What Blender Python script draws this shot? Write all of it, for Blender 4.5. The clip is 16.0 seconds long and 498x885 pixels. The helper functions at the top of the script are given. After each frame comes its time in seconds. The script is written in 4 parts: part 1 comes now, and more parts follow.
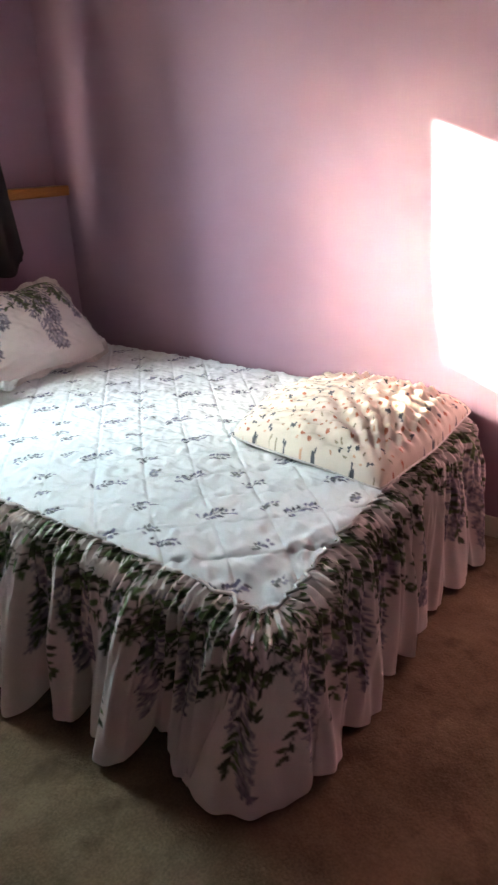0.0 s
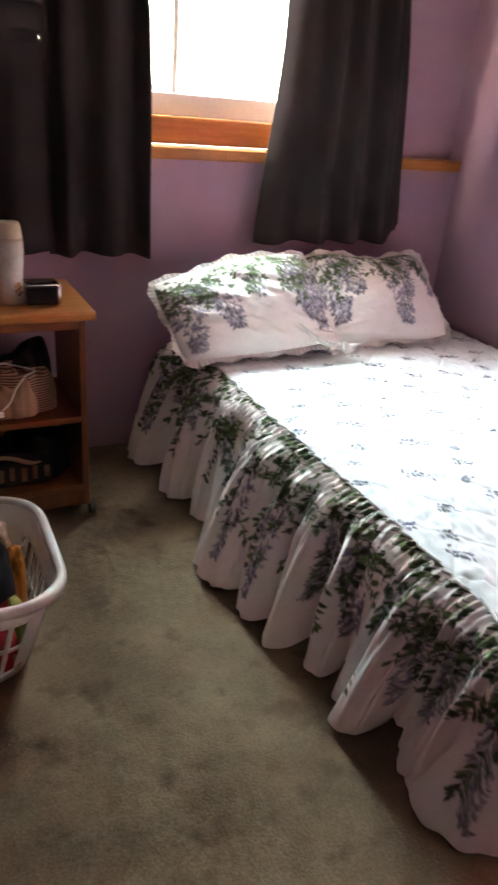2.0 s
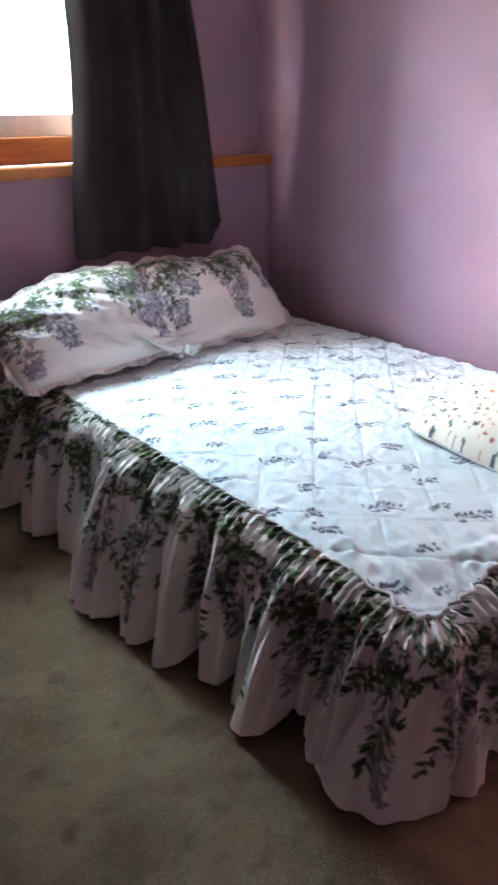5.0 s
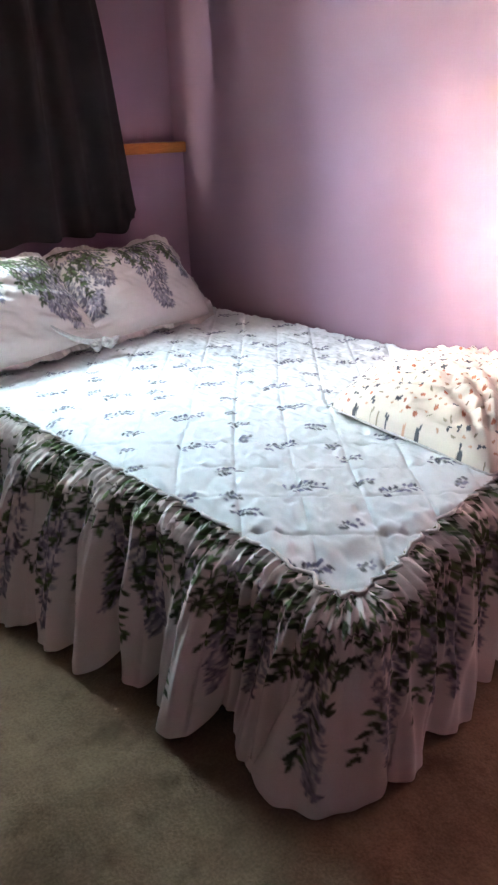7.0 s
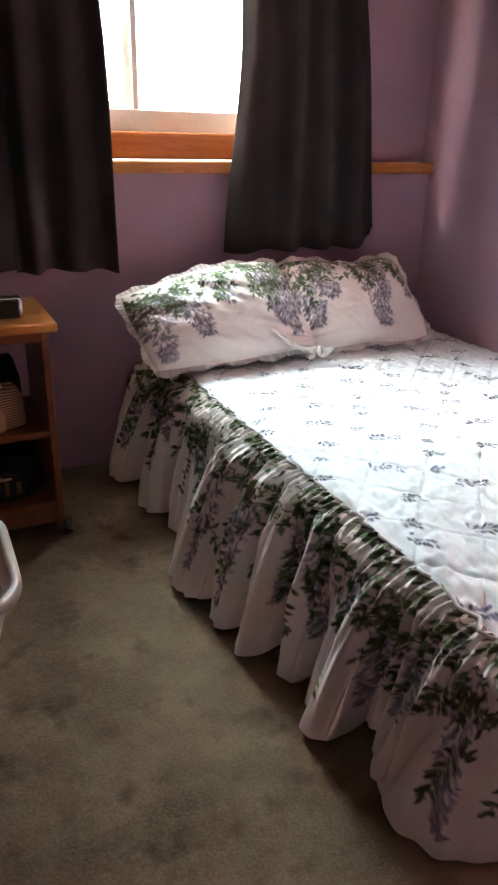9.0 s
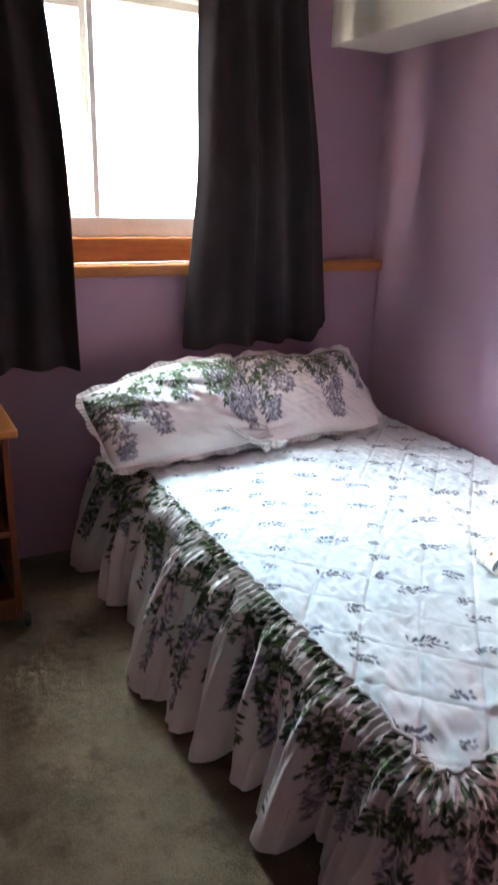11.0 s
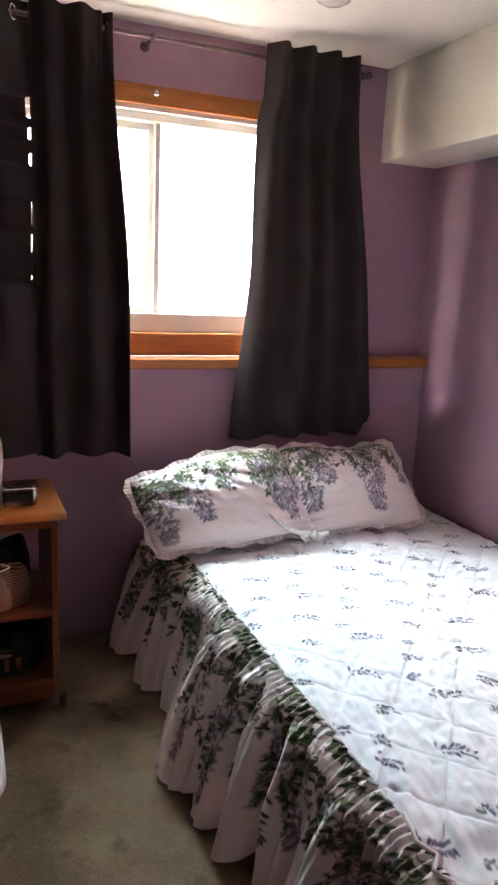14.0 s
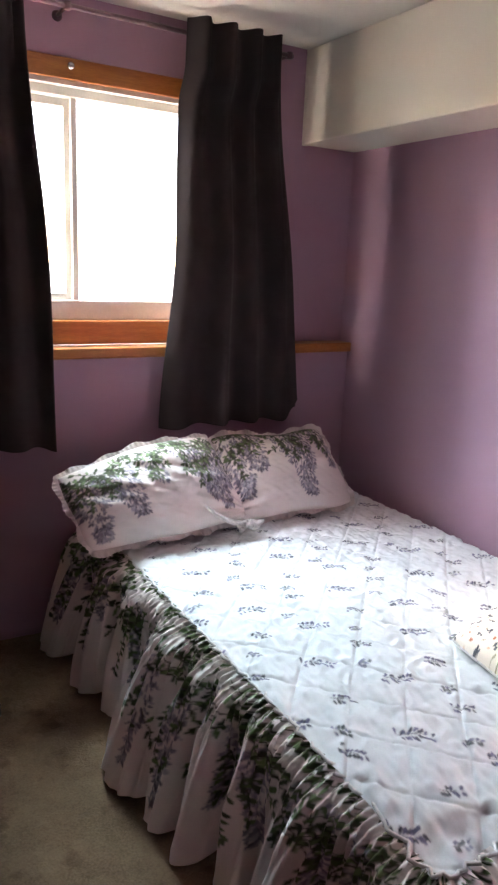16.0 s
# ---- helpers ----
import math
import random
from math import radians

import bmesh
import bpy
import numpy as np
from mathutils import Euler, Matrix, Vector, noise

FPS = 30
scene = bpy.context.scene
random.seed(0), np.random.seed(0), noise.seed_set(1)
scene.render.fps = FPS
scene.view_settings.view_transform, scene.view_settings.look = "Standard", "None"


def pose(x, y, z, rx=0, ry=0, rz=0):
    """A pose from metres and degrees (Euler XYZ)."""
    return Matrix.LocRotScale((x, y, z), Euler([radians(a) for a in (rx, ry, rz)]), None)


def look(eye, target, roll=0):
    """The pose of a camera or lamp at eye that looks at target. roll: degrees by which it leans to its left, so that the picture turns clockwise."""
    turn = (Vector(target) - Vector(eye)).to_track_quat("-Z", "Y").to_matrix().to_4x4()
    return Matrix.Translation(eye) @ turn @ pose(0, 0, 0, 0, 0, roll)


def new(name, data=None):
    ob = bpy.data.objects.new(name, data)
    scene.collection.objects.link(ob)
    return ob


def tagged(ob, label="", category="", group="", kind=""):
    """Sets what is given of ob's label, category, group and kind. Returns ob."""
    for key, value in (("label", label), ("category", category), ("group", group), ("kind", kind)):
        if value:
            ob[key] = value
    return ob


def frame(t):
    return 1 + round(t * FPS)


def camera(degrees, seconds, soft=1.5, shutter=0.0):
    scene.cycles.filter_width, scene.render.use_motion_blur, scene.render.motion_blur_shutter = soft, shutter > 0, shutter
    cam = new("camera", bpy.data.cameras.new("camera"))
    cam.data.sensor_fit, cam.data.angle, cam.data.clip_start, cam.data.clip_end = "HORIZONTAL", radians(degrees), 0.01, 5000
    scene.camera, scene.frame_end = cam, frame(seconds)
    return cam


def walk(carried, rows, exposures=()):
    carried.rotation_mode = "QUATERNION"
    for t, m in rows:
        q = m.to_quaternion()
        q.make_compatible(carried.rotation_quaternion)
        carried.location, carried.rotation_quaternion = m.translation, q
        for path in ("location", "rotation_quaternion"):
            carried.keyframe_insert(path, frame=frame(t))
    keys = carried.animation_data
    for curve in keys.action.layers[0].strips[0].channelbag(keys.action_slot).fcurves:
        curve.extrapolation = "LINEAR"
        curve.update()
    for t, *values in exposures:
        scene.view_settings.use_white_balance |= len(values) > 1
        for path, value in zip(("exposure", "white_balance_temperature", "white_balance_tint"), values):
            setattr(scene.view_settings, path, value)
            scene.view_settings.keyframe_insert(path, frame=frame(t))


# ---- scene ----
cam = camera(38.9, 16.0, soft=2.3, shutter=0.3)
PATH = [
    (0, (-2.163, -2.618, 1.256), (-0.699, -1.491, 0.491), -2.7),
    (0.5, (-2.182, -2.604, 1.274), (-0.788, -1.393, 0.507), -1.2),
    (1, (-2.202, -2.597, 1.276), (-0.895, -1.309, 0.482), 0.5),
    (1.5, (-2.246, -2.564, 1.321), (-1.142, -1.125, 0.477), 4.8),
    (2, (-2.237, -2.563, 1.322), (-1.404, -0.969, 0.448), 5.0),
    (2.5, (-2.232, -2.569, 1.286), (-1.567, -0.883, 0.439), 5.0),
    (3, (-2.198, -2.588, 1.273), (-1.502, -0.912, 0.434), 3.8),
    (3.5, (-2.16, -2.609, 1.262), (-1.437, -0.935, 0.441), 1.9),
    (4, (-2.156, -2.591, 1.264), (-1.265, -0.99, 0.463), 1.2),
    (4.5, (-2.152, -2.567, 1.283), (-1.183, -1.027, 0.452), 1.1),
    (5, (-2.147, -2.574, 1.272), (-1.027, -1.136, 0.448), -1.3),
    (5.2, (-2.159, -2.562, 1.266), (-0.964, -1.175, 0.46), -1.1),
    (7.3, (-2.058, -2.578, 1.175), (-0.813, -1.238, 0.367), -2.1),
    (7.5, (-2.059, -2.581, 1.174), (-0.851, -1.207, 0.366), -2.3),
    (8, (-2.081, -2.581, 1.199), (-1.005, -1.1, 0.395), 0.3),
    (8.3, (-2.1, -2.595, 1.225), (-1.139, -1.025, 0.443), 1.2),
    (8.5, (-2.107, -2.593, 1.226), (-1.239, -0.974, 0.435), 1.9),
    (8.7, (-2.102, -2.607, 1.225), (-1.311, -0.953, 0.426), 1.4),
    (10.8, (-2.039, -2.656, 1.393), (-1.17, -1.009, 0.662), 1.7),
    (11, (-2.054, -2.661, 1.412), (-1.17, -0.994, 0.75), 1.7),
    (11.5, (-2.059, -2.677, 1.455), (-1.139, -0.989, 0.903), 2.6),
    (12, (-2.08, -2.699, 1.494), (-1.256, -0.941, 1.016), 2.8),
    (12.5, (-2.06, -2.719, 1.479), (-1.331, -0.918, 1.004), 2.8),
    (13, (-2.039, -2.734, 1.46), (-1.371, -0.908, 0.993), 2.8),
    (13.5, (-2.044, -2.736, 1.485), (-1.337, -0.926, 1.012), 2.8),
    (14, (-2.043, -2.729, 1.464), (-1.275, -0.937, 1.018), 2.6),
    (14.5, (-2.06, -2.697, 1.479), (-1.259, -0.926, 1.011), 2.4),
    (15, (-2.047, -2.681, 1.458), (-1.198, -0.929, 1.001), 2.0),
    (15.5, (-2.062, -2.657, 1.456), (-1.145, -0.943, 0.985), 2.2),
    (16, (-2.112, -2.634, 1.481), (-1.109, -0.974, 0.993), 2.6),
]
walk(cam, [(t, look(eye, target, roll)) for t, eye, target, roll in PATH], [
    (0, 4.52, 7100, 10), (1, 4.60, 7000, 10), (2, 5.37, 7200, 12), (2.7, 5.82, 6950, 12), (3.5, 5.66, 6350, 11), (4.5, 5.0, 6350, 10), (5.2, 4.75, 6150, 10),
    (7.3, 4.78, 6700, 12), (8.7, 5.02, 7350, 14), (11, 4.80, 6400, 12), (12, 4.80, 6900, 15), (13, 4.94, 7150, 18), (14, 4.92, 6950, 18), (16, 4.66, 6900, 18)])


# ---------------------------------------------------------------- light
SKY, SUN, WINDOW, SIDE = 0.110, 2.9, 0.78, 0.34
SUN_WAY = Vector((0.915, -1.65, -0.645)).normalized()      # the way the sunlight travels
world = bpy.data.worlds.new("world")
scene.world = world
world.use_nodes = True
wt = world.node_tree
sky = wt.nodes.new("ShaderNodeTexSky")
sky.sky_type, sky.sun_disc = "NISHITA", False
sky.sun_elevation = math.asin(-SUN_WAY.z)
sky.sun_rotation = math.atan2(-SUN_WAY.x, -SUN_WAY.y)
sky.air_density, sky.dust_density, sky.ozone_density = 1.0, 0.25, 1.0
wt.links.new(sky.outputs[0], wt.nodes["Background"].inputs[0])
wt.nodes["Background"].inputs[1].default_value = SKY
sun_data = bpy.data.lights.new("sun", "SUN")
sun_data.energy, sun_data.angle, sun_data.color = SUN, radians(0.5), (1.0, 0.83, 0.64)
sun = new("sun", sun_data)
sun.matrix_world = look((-1.2, 3, 4), Vector((-1.2, 3, 4)) + SUN_WAY)

lamp_data = bpy.data.lights.new("window_sky", "AREA")     # stands in for the sky's light in the window's opening
lamp_data.shape, lamp_data.size, lamp_data.size_y = "RECTANGLE", 1.28, 0.55
lamp_data.energy, lamp_data.color = WINDOW, (0.66, 0.91, 1.0)
lamp = new("window_sky", lamp_data)
lamp_data.spread = radians(80)
lamp.matrix_world = look((-1.14, 0.30, 1.90), (-1.02, -0.95, 0.52))
side_data = bpy.data.lights.new("wall_streak_lamp", "AREA")  # added lamp outside the window; slants past the curtain to streak the east wall
side_data.shape, side_data.size, side_data.size_y = "RECTANGLE", 0.30, 0.50
side_data.energy, side_data.color, side_data.spread = SIDE, (0.78, 0.90, 1.0), radians(70)
side = new("wall_streak_lamp", side_data)
side.matrix_world = look((-1.80, 0.58, 1.98), (0.0, -0.75, 0.62))

# ---------------------------------------------------------------- materials


def links(mt):
    nt = mt.node_tree
    return nt, nt.nodes, nt.links.new, nt.nodes["Principled BSDF"]


def stock(name, c1, c2, scale=3.0, fine=60.0, rough=0.8, bump=0.15, depth=0.002, metal=0.0, stretch=(1, 1, 1), sheen=0.0, stain=None, spread=0.5):
    """A surface whose colour runs from c1 to c2 by noise at two scales, with fine relief."""
    mt = bpy.data.materials.new(name)
    mt.use_nodes = True
    nt, nodes, link, bsdf = links(mt)
    co = nodes.new("ShaderNodeTexCoord")
    mp = nodes.new("ShaderNodeMapping")
    mp.inputs["Scale"].default_value = stretch
    link(co.outputs["Object"], mp.inputs[0])
    big, small = nodes.new("ShaderNodeTexNoise"), nodes.new("ShaderNodeTexNoise")
    big.inputs["Scale"].default_value, big.inputs["Detail"].default_value = scale, 5
    small.inputs["Scale"].default_value, small.inputs["Detail"].default_value = fine, 3
    link(mp.outputs[0], big.inputs["Vector"]), link(mp.outputs[0], small.inputs["Vector"])
    blend = nodes.new("ShaderNodeMath")
    blend.operation = "MULTIPLY_ADD"
    link(small.outputs[0], blend.inputs[0])
    blend.inputs[1].default_value = spread
    link(big.outputs[0], blend.inputs[2])
    ramp = nodes.new("ShaderNodeMapRange")
    ramp.inputs[1].default_value, ramp.inputs[2].default_value = 0.3 + spread * 0.4, 0.7 + spread * 0.6
    link(blend.outputs[0], ramp.inputs[0])
    mix = nodes.new("ShaderNodeMix")
    mix.data_type = "RGBA"
    mix.inputs["A"].default_value, mix.inputs["B"].default_value = (*c1, 1), (*c2, 1)
    link(ramp.outputs[0], mix.inputs["Factor"])
    out = mix.outputs["Result"]
    if stain:
        spot = nodes.new("ShaderNodeTexNoise")
        spot.inputs["Scale"].default_value, spot.inputs["Detail"].default_value = stain[1], 4
        link(co.outputs["Object"], spot.inputs["Vector"])
        lim = nodes.new("ShaderNodeMapRange")
        lim.inputs[1].default_value, lim.inputs[2].default_value, lim.inputs[4].default_value = 0.56, 0.72, stain[2]
        link(spot.outputs[0], lim.inputs[0])
        over = nodes.new("ShaderNodeMix")
        over.data_type = "RGBA"
        over.inputs["B"].default_value = (*stain[0], 1)
        link(lim.outputs[0], over.inputs["Factor"]), link(out, over.inputs["A"])
        out = over.outputs["Result"]
    link(out, bsdf.inputs["Base Color"])
    bsdf.inputs["Roughness"].default_value, bsdf.inputs["Metallic"].default_value = rough, metal
    if rough > 0.8:
        bsdf.inputs["Specular IOR Level"].default_value = 0.15
    if sheen:
        bsdf.inputs["Sheen Weight"].default_value = sheen
    if bump:
        bp = nodes.new("ShaderNodeBump")
        bp.inputs["Strength"].default_value, bp.inputs["Distance"].default_value = bump, depth
        link(small.outputs[0], bp.inputs["Height"]), link(bp.outputs[0], bsdf.inputs["Normal"])
    return mt


def cloth(name, rough=0.9, weave=900.0, bump=0.25, through_light=0.0):
    """Cotton whose print is carried by the mesh as a colour layer, with a fine weave."""
    mt = bpy.data.materials.new(name)
    mt.use_nodes = True
    nt, nodes, link, bsdf = links(mt)
    at = nodes.new("ShaderNodeAttribute")
    at.attribute_name = "print"
    co, ns = nodes.new("ShaderNodeTexCoord"), nodes.new("ShaderNodeTexNoise")
    ns.inputs["Scale"].default_value, ns.inputs["Detail"].default_value = weave * 0.35, 3
    link(co.outputs["Object"], ns.inputs["Vector"])
    tone = nodes.new("ShaderNodeMapRange")
    tone.inputs[3].default_value, tone.inputs[4].default_value = 0.88, 1.08
    link(ns.outputs[0], tone.inputs[0])
    mul = nodes.new("ShaderNodeVectorMath")
    mul.operation = "SCALE"
    link(at.outputs["Color"], mul.inputs[0]), link(tone.outputs[0], mul.inputs["Scale"])
    link(mul.outputs[0], bsdf.inputs["Base Color"])
    bsdf.inputs["Roughness"].default_value = rough
    bsdf.inputs["Sheen Weight"].default_value = 0.1
    bsdf.inputs["Specular IOR Level"].default_value = 0.2
    bp = nodes.new("ShaderNodeBump")
    bp.inputs["Strength"].default_value, bp.inputs["Distance"].default_value = bump, 0.001
    link(ns.outputs[0], bp.inputs["Height"]), link(bp.outputs[0], bsdf.inputs["Normal"])
    if through_light:
        tr, mx = nodes.new("ShaderNodeBsdfTranslucent"), nodes.new("ShaderNodeMixShader")
        link(mul.outputs[0], tr.inputs[0])
        mx.inputs[0].default_value = through_light
        link(bsdf.outputs[0], mx.inputs[1]), link(tr.outputs[0], mx.inputs[2])
        link(mx.outputs[0], nodes["Material Output"].inputs[0])
    return mt


def glassy(name):
    mt = bpy.data.materials.new(name)
    mt.use_nodes = True
    nt, nodes, link, bsdf = links(mt)
    bsdf.inputs["Transmission Weight"].default_value, bsdf.inputs["Roughness"].default_value = 1.0, 0.0
    bsdf.inputs["Base Color"].default_value, bsdf.inputs["IOR"].default_value = (0.96, 0.98, 0.97, 1), 1.1
    return mt


def plain(name, c, rough=0.5, metal=0.0, fine=120.0):
    d = tuple(v * 0.82 for v in c)
    return stock(name, d, c, 8, fine, rough, 0.06, 0.001, metal)


PURPLE = stock("purple_wall_paint", (0.350, 0.212, 0.288), (0.388, 0.242, 0.322), 1.2, 160, 0.8, 0.12, 0.0012, spread=0.25)
CREAM = stock("cream_paint", (0.70, 0.66, 0.57), (0.76, 0.72, 0.63), 1.5, 140, 0.7, 0.12, 0.0015, spread=0.3)
CEIL = stock("ceiling_paint", (0.70, 0.68, 0.63), (0.78, 0.76, 0.71), 2, 90, 0.85, 0.35, 0.003)
CARPET = stock("beige_carpet", (0.102, 0.069, 0.043), (0.235, 0.164, 0.105), 5, 150, 0.97, 0.5, 0.005, sheen=0.10, stain=((0.074, 0.050, 0.031), 9.0, 0.9), spread=0.50)
OAK = stock("honey_oak", (0.30, 0.090, 0.015), (0.48, 0.175, 0.036), 5, 40, 0.38, 0.2, 0.001, stretch=(1, 9, 9))
# nightstand browns: sides and boards much darker than the top board
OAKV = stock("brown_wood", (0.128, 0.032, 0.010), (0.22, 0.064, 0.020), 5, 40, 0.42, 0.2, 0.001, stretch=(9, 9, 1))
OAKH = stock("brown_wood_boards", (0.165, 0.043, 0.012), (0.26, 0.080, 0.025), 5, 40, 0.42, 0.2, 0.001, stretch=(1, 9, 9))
OAKT = stock("light_brown_top", (0.36, 0.120, 0.028), (0.56, 0.23, 0.062), 5, 40, 0.35, 0.2, 0.001, stretch=(1, 9, 9))
VINYL = plain("white_vinyl", (0.86, 0.84, 0.78), 0.4)
GLASS = glassy("window_glass")
ROD = plain("dark_rod_metal", (0.16, 0.11, 0.13), 0.35, 0.8)
CHROME = plain("brushed_nickel", (0.6, 0.58, 0.56), 0.25, 1.0)
BLACK = plain("black_plastic", (0.018, 0.018, 0.019), 0.38)
GREYRIM = plain("grey_painted_metal", (0.12, 0.105, 0.075), 0.35, 0.7)
BASKET = plain("white_plastic", (0.78, 0.76, 0.72), 0.35)
OUTSIDE = stock("pale_concrete", (0.42, 0.41, 0.38), (0.55, 0.53, 0.5), 3, 60, 0.9, 0.2)
PRINTED = cloth("printed_cotton", through_light=0.06)
QUILTED = cloth("quilted_cotton")


def curtain_cloth():
    mt = stock("dark_curtain_cloth", (0.031, 0.0240, 0.0255), (0.049, 0.0390, 0.0415), 6, 400, 0.9, 0.2, 0.0006)
    nt, nodes, link, bsdf = links(mt)
    tr, mx = nodes.new("ShaderNodeBsdfTranslucent"), nodes.new("ShaderNodeMixShader")
    tr.inputs[0].default_value = (0.085, 0.070, 0.068, 1)
    mx.inputs[0].default_value = 0.11
    link(bsdf.outputs[0], mx.inputs[1]), link(tr.outputs[0], mx.inputs[2])
    link(mx.outputs[0], nodes["Material Output"].inputs[0])
    return mt


CURTAIN = curtain_cloth()

# ---------------------------------------------------------------- building helpers
BASE = {}


def thing(name, at, label, category, group="", kind=""):
    ob = new(name)
    ob.location = at
    BASE[ob] = Vector(at)
    return tagged(ob, label, category, group, kind)


def settle(name, me, material, parent, label=""):
    ob = new(name, me)
    if material:
        me.materials.append(material)
    if parent:
        me.transform(Matrix.Translation(-BASE[parent]))
        BASE[ob] = BASE[parent]
        ob.parent = parent
    return tagged(ob, label) if label else ob


def part(name, bm, material, parent, label="", smooth=False):
    """Links a bmesh, in world places, as one mesh under a thing or a part."""
    me = bpy.data.meshes.new(name)
    bmesh.ops.recalc_face_normals(bm, faces=bm.faces)
    bm.to_mesh(me)
    bm.free()
    if smooth:
        me.shade_smooth()
    return settle(name, me, material, parent, label)


def block(a, b, bevel=0.0, seg=2, bm=None):
    bm = bm or bmesh.new()
    made = bmesh.ops.create_cube(bm, size=1)["verts"]
    for v in made:
        v.co = Vector([a[i] + (b[i] - a[i]) * (v.co[i] + 0.5) for i in range(3)])
    if bevel:
        edges = {e for v in made for e in v.link_edges}
        bmesh.ops.bevel(bm, geom=list(edges), offset=bevel, segments=seg, profile=0.5, affect="EDGES")
    return bm


def tube(points, radius, sides=10, bm=None, closed=False):
    """A round bar along a line of places; radius a number or one for each place."""
    bm = bm or bmesh.new()
    pts = [Vector(p) for p in points]
    n = len(pts)
    rad = radius if isinstance(radius, (list, tuple)) else [radius] * n
    rings = []
    for i, p in enumerate(pts):
        a = pts[(i - 1) % n] if closed or i else p
        b = pts[(i + 1) % n] if closed or i < n - 1 else p
        way = (b - a).normalized()
        side = way.cross(Vector((0, 0, 1)) if abs(way.z) < 0.95 else Vector((0, 1, 0))).normalized()
        up = side.cross(way)
        rings.append([bm.verts.new(p + rad[i] * (math.cos(k * math.tau / sides) * side + math.sin(k * math.tau / sides) * up)) for k in range(sides)])
    for i in range(n if closed else n - 1):
        r0, r1 = rings[i], rings[(i + 1) % n]
        for k in range(sides):
            bm.faces.new((r0[k], r0[(k + 1) % sides], r1[(k + 1) % sides], r1[k]))
    if not closed:
        bm.faces.new(rings[0][::-1]), bm.faces.new(rings[-1])
    return bm


def lathe(profile, centre, sides=28, bm=None, axis=None, squash=(1, 1)):
    """A turned body: rows of radius and height above centre, round z or, with axis, round that way."""
    bm = bm or bmesh.new()
    turn = Vector((0, 0, 1)).rotation_difference(Vector(axis)).to_matrix() if axis else Matrix.Identity(3)
    rings = []
    for r, h in profile:
        rings.append([bm.verts.new(Vector(centre) + turn @ Vector((squash[0] * r * math.cos(k * math.tau / sides), squash[1] * r * math.sin(k * math.tau / sides), h))) for k in range(sides)])
    for r0, r1 in zip(rings, rings[1:]):
        for k in range(sides):
            bm.faces.new((r0[k], r0[(k + 1) % sides], r1[(k + 1) % sides], r1[k]))
    bm.faces.new(rings[0][::-1]), bm.faces.new(rings[-1])
    return bm


def sheet(name, P, material, parent, label="", colour=None, wrap=False):
    """A smooth sheet from an array of places [rows, columns, 3]; colour: its printed colours."""
    n, m = P.shape[:2]
    idx = np.arange(n * m).reshape(n, m)
    if wrap:
        idx = np.concatenate([idx, idx[:, :1]], 1)
    quads = np.stack([idx[:-1, :-1], idx[:-1, 1:], idx[1:, 1:], idx[1:, :-1]], -1).reshape(-1, 4)
    me = bpy.data.meshes.new(name)
    me.vertices.add(n * m)
    me.vertices.foreach_set("co", P.reshape(-1).astype(np.float32))
    me.loops.add(quads.size)
    me.loops.foreach_set("vertex_index", quads.reshape(-1).astype(np.int32))
    me.polygons.add(len(quads))
    me.polygons.foreach_set("loop_start", np.arange(0, quads.size, 4, dtype=np.int32))
    me.update(calc_edges=True)
    me.shade_smooth()
    if colour is not None:
        layer = me.color_attributes.new("print", "FLOAT_COLOR", "POINT")
        rgba = np.concatenate([colour.reshape(-1, 3), np.ones((n * m, 1))], 1)
        layer.data.foreach_set("color", rgba.reshape(-1).astype(np.float32))
    return settle(name, me, material, parent, label)


def ripple(x, y, seed, octaves=3):
    """Smooth random relief over arrays, about -1 to 1."""
    rng = np.random.RandomState(seed)
    out = np.zeros(np.broadcast(x, y).shape)
    for o in range(octaves):
        for _ in range(5):
            a, f, p = rng.uniform(0, math.tau), 2**o * rng.uniform(0.7, 1.4), rng.uniform(0, math.tau)
            out = out + np.sin(f * (x * math.cos(a) + y * math.sin(a)) + p) / (2**o * 3.2)
    return out


# ---------------------------------------------------------------- printed patterns
STEP = 0.0016                                            # metres a cell of a printed cloth


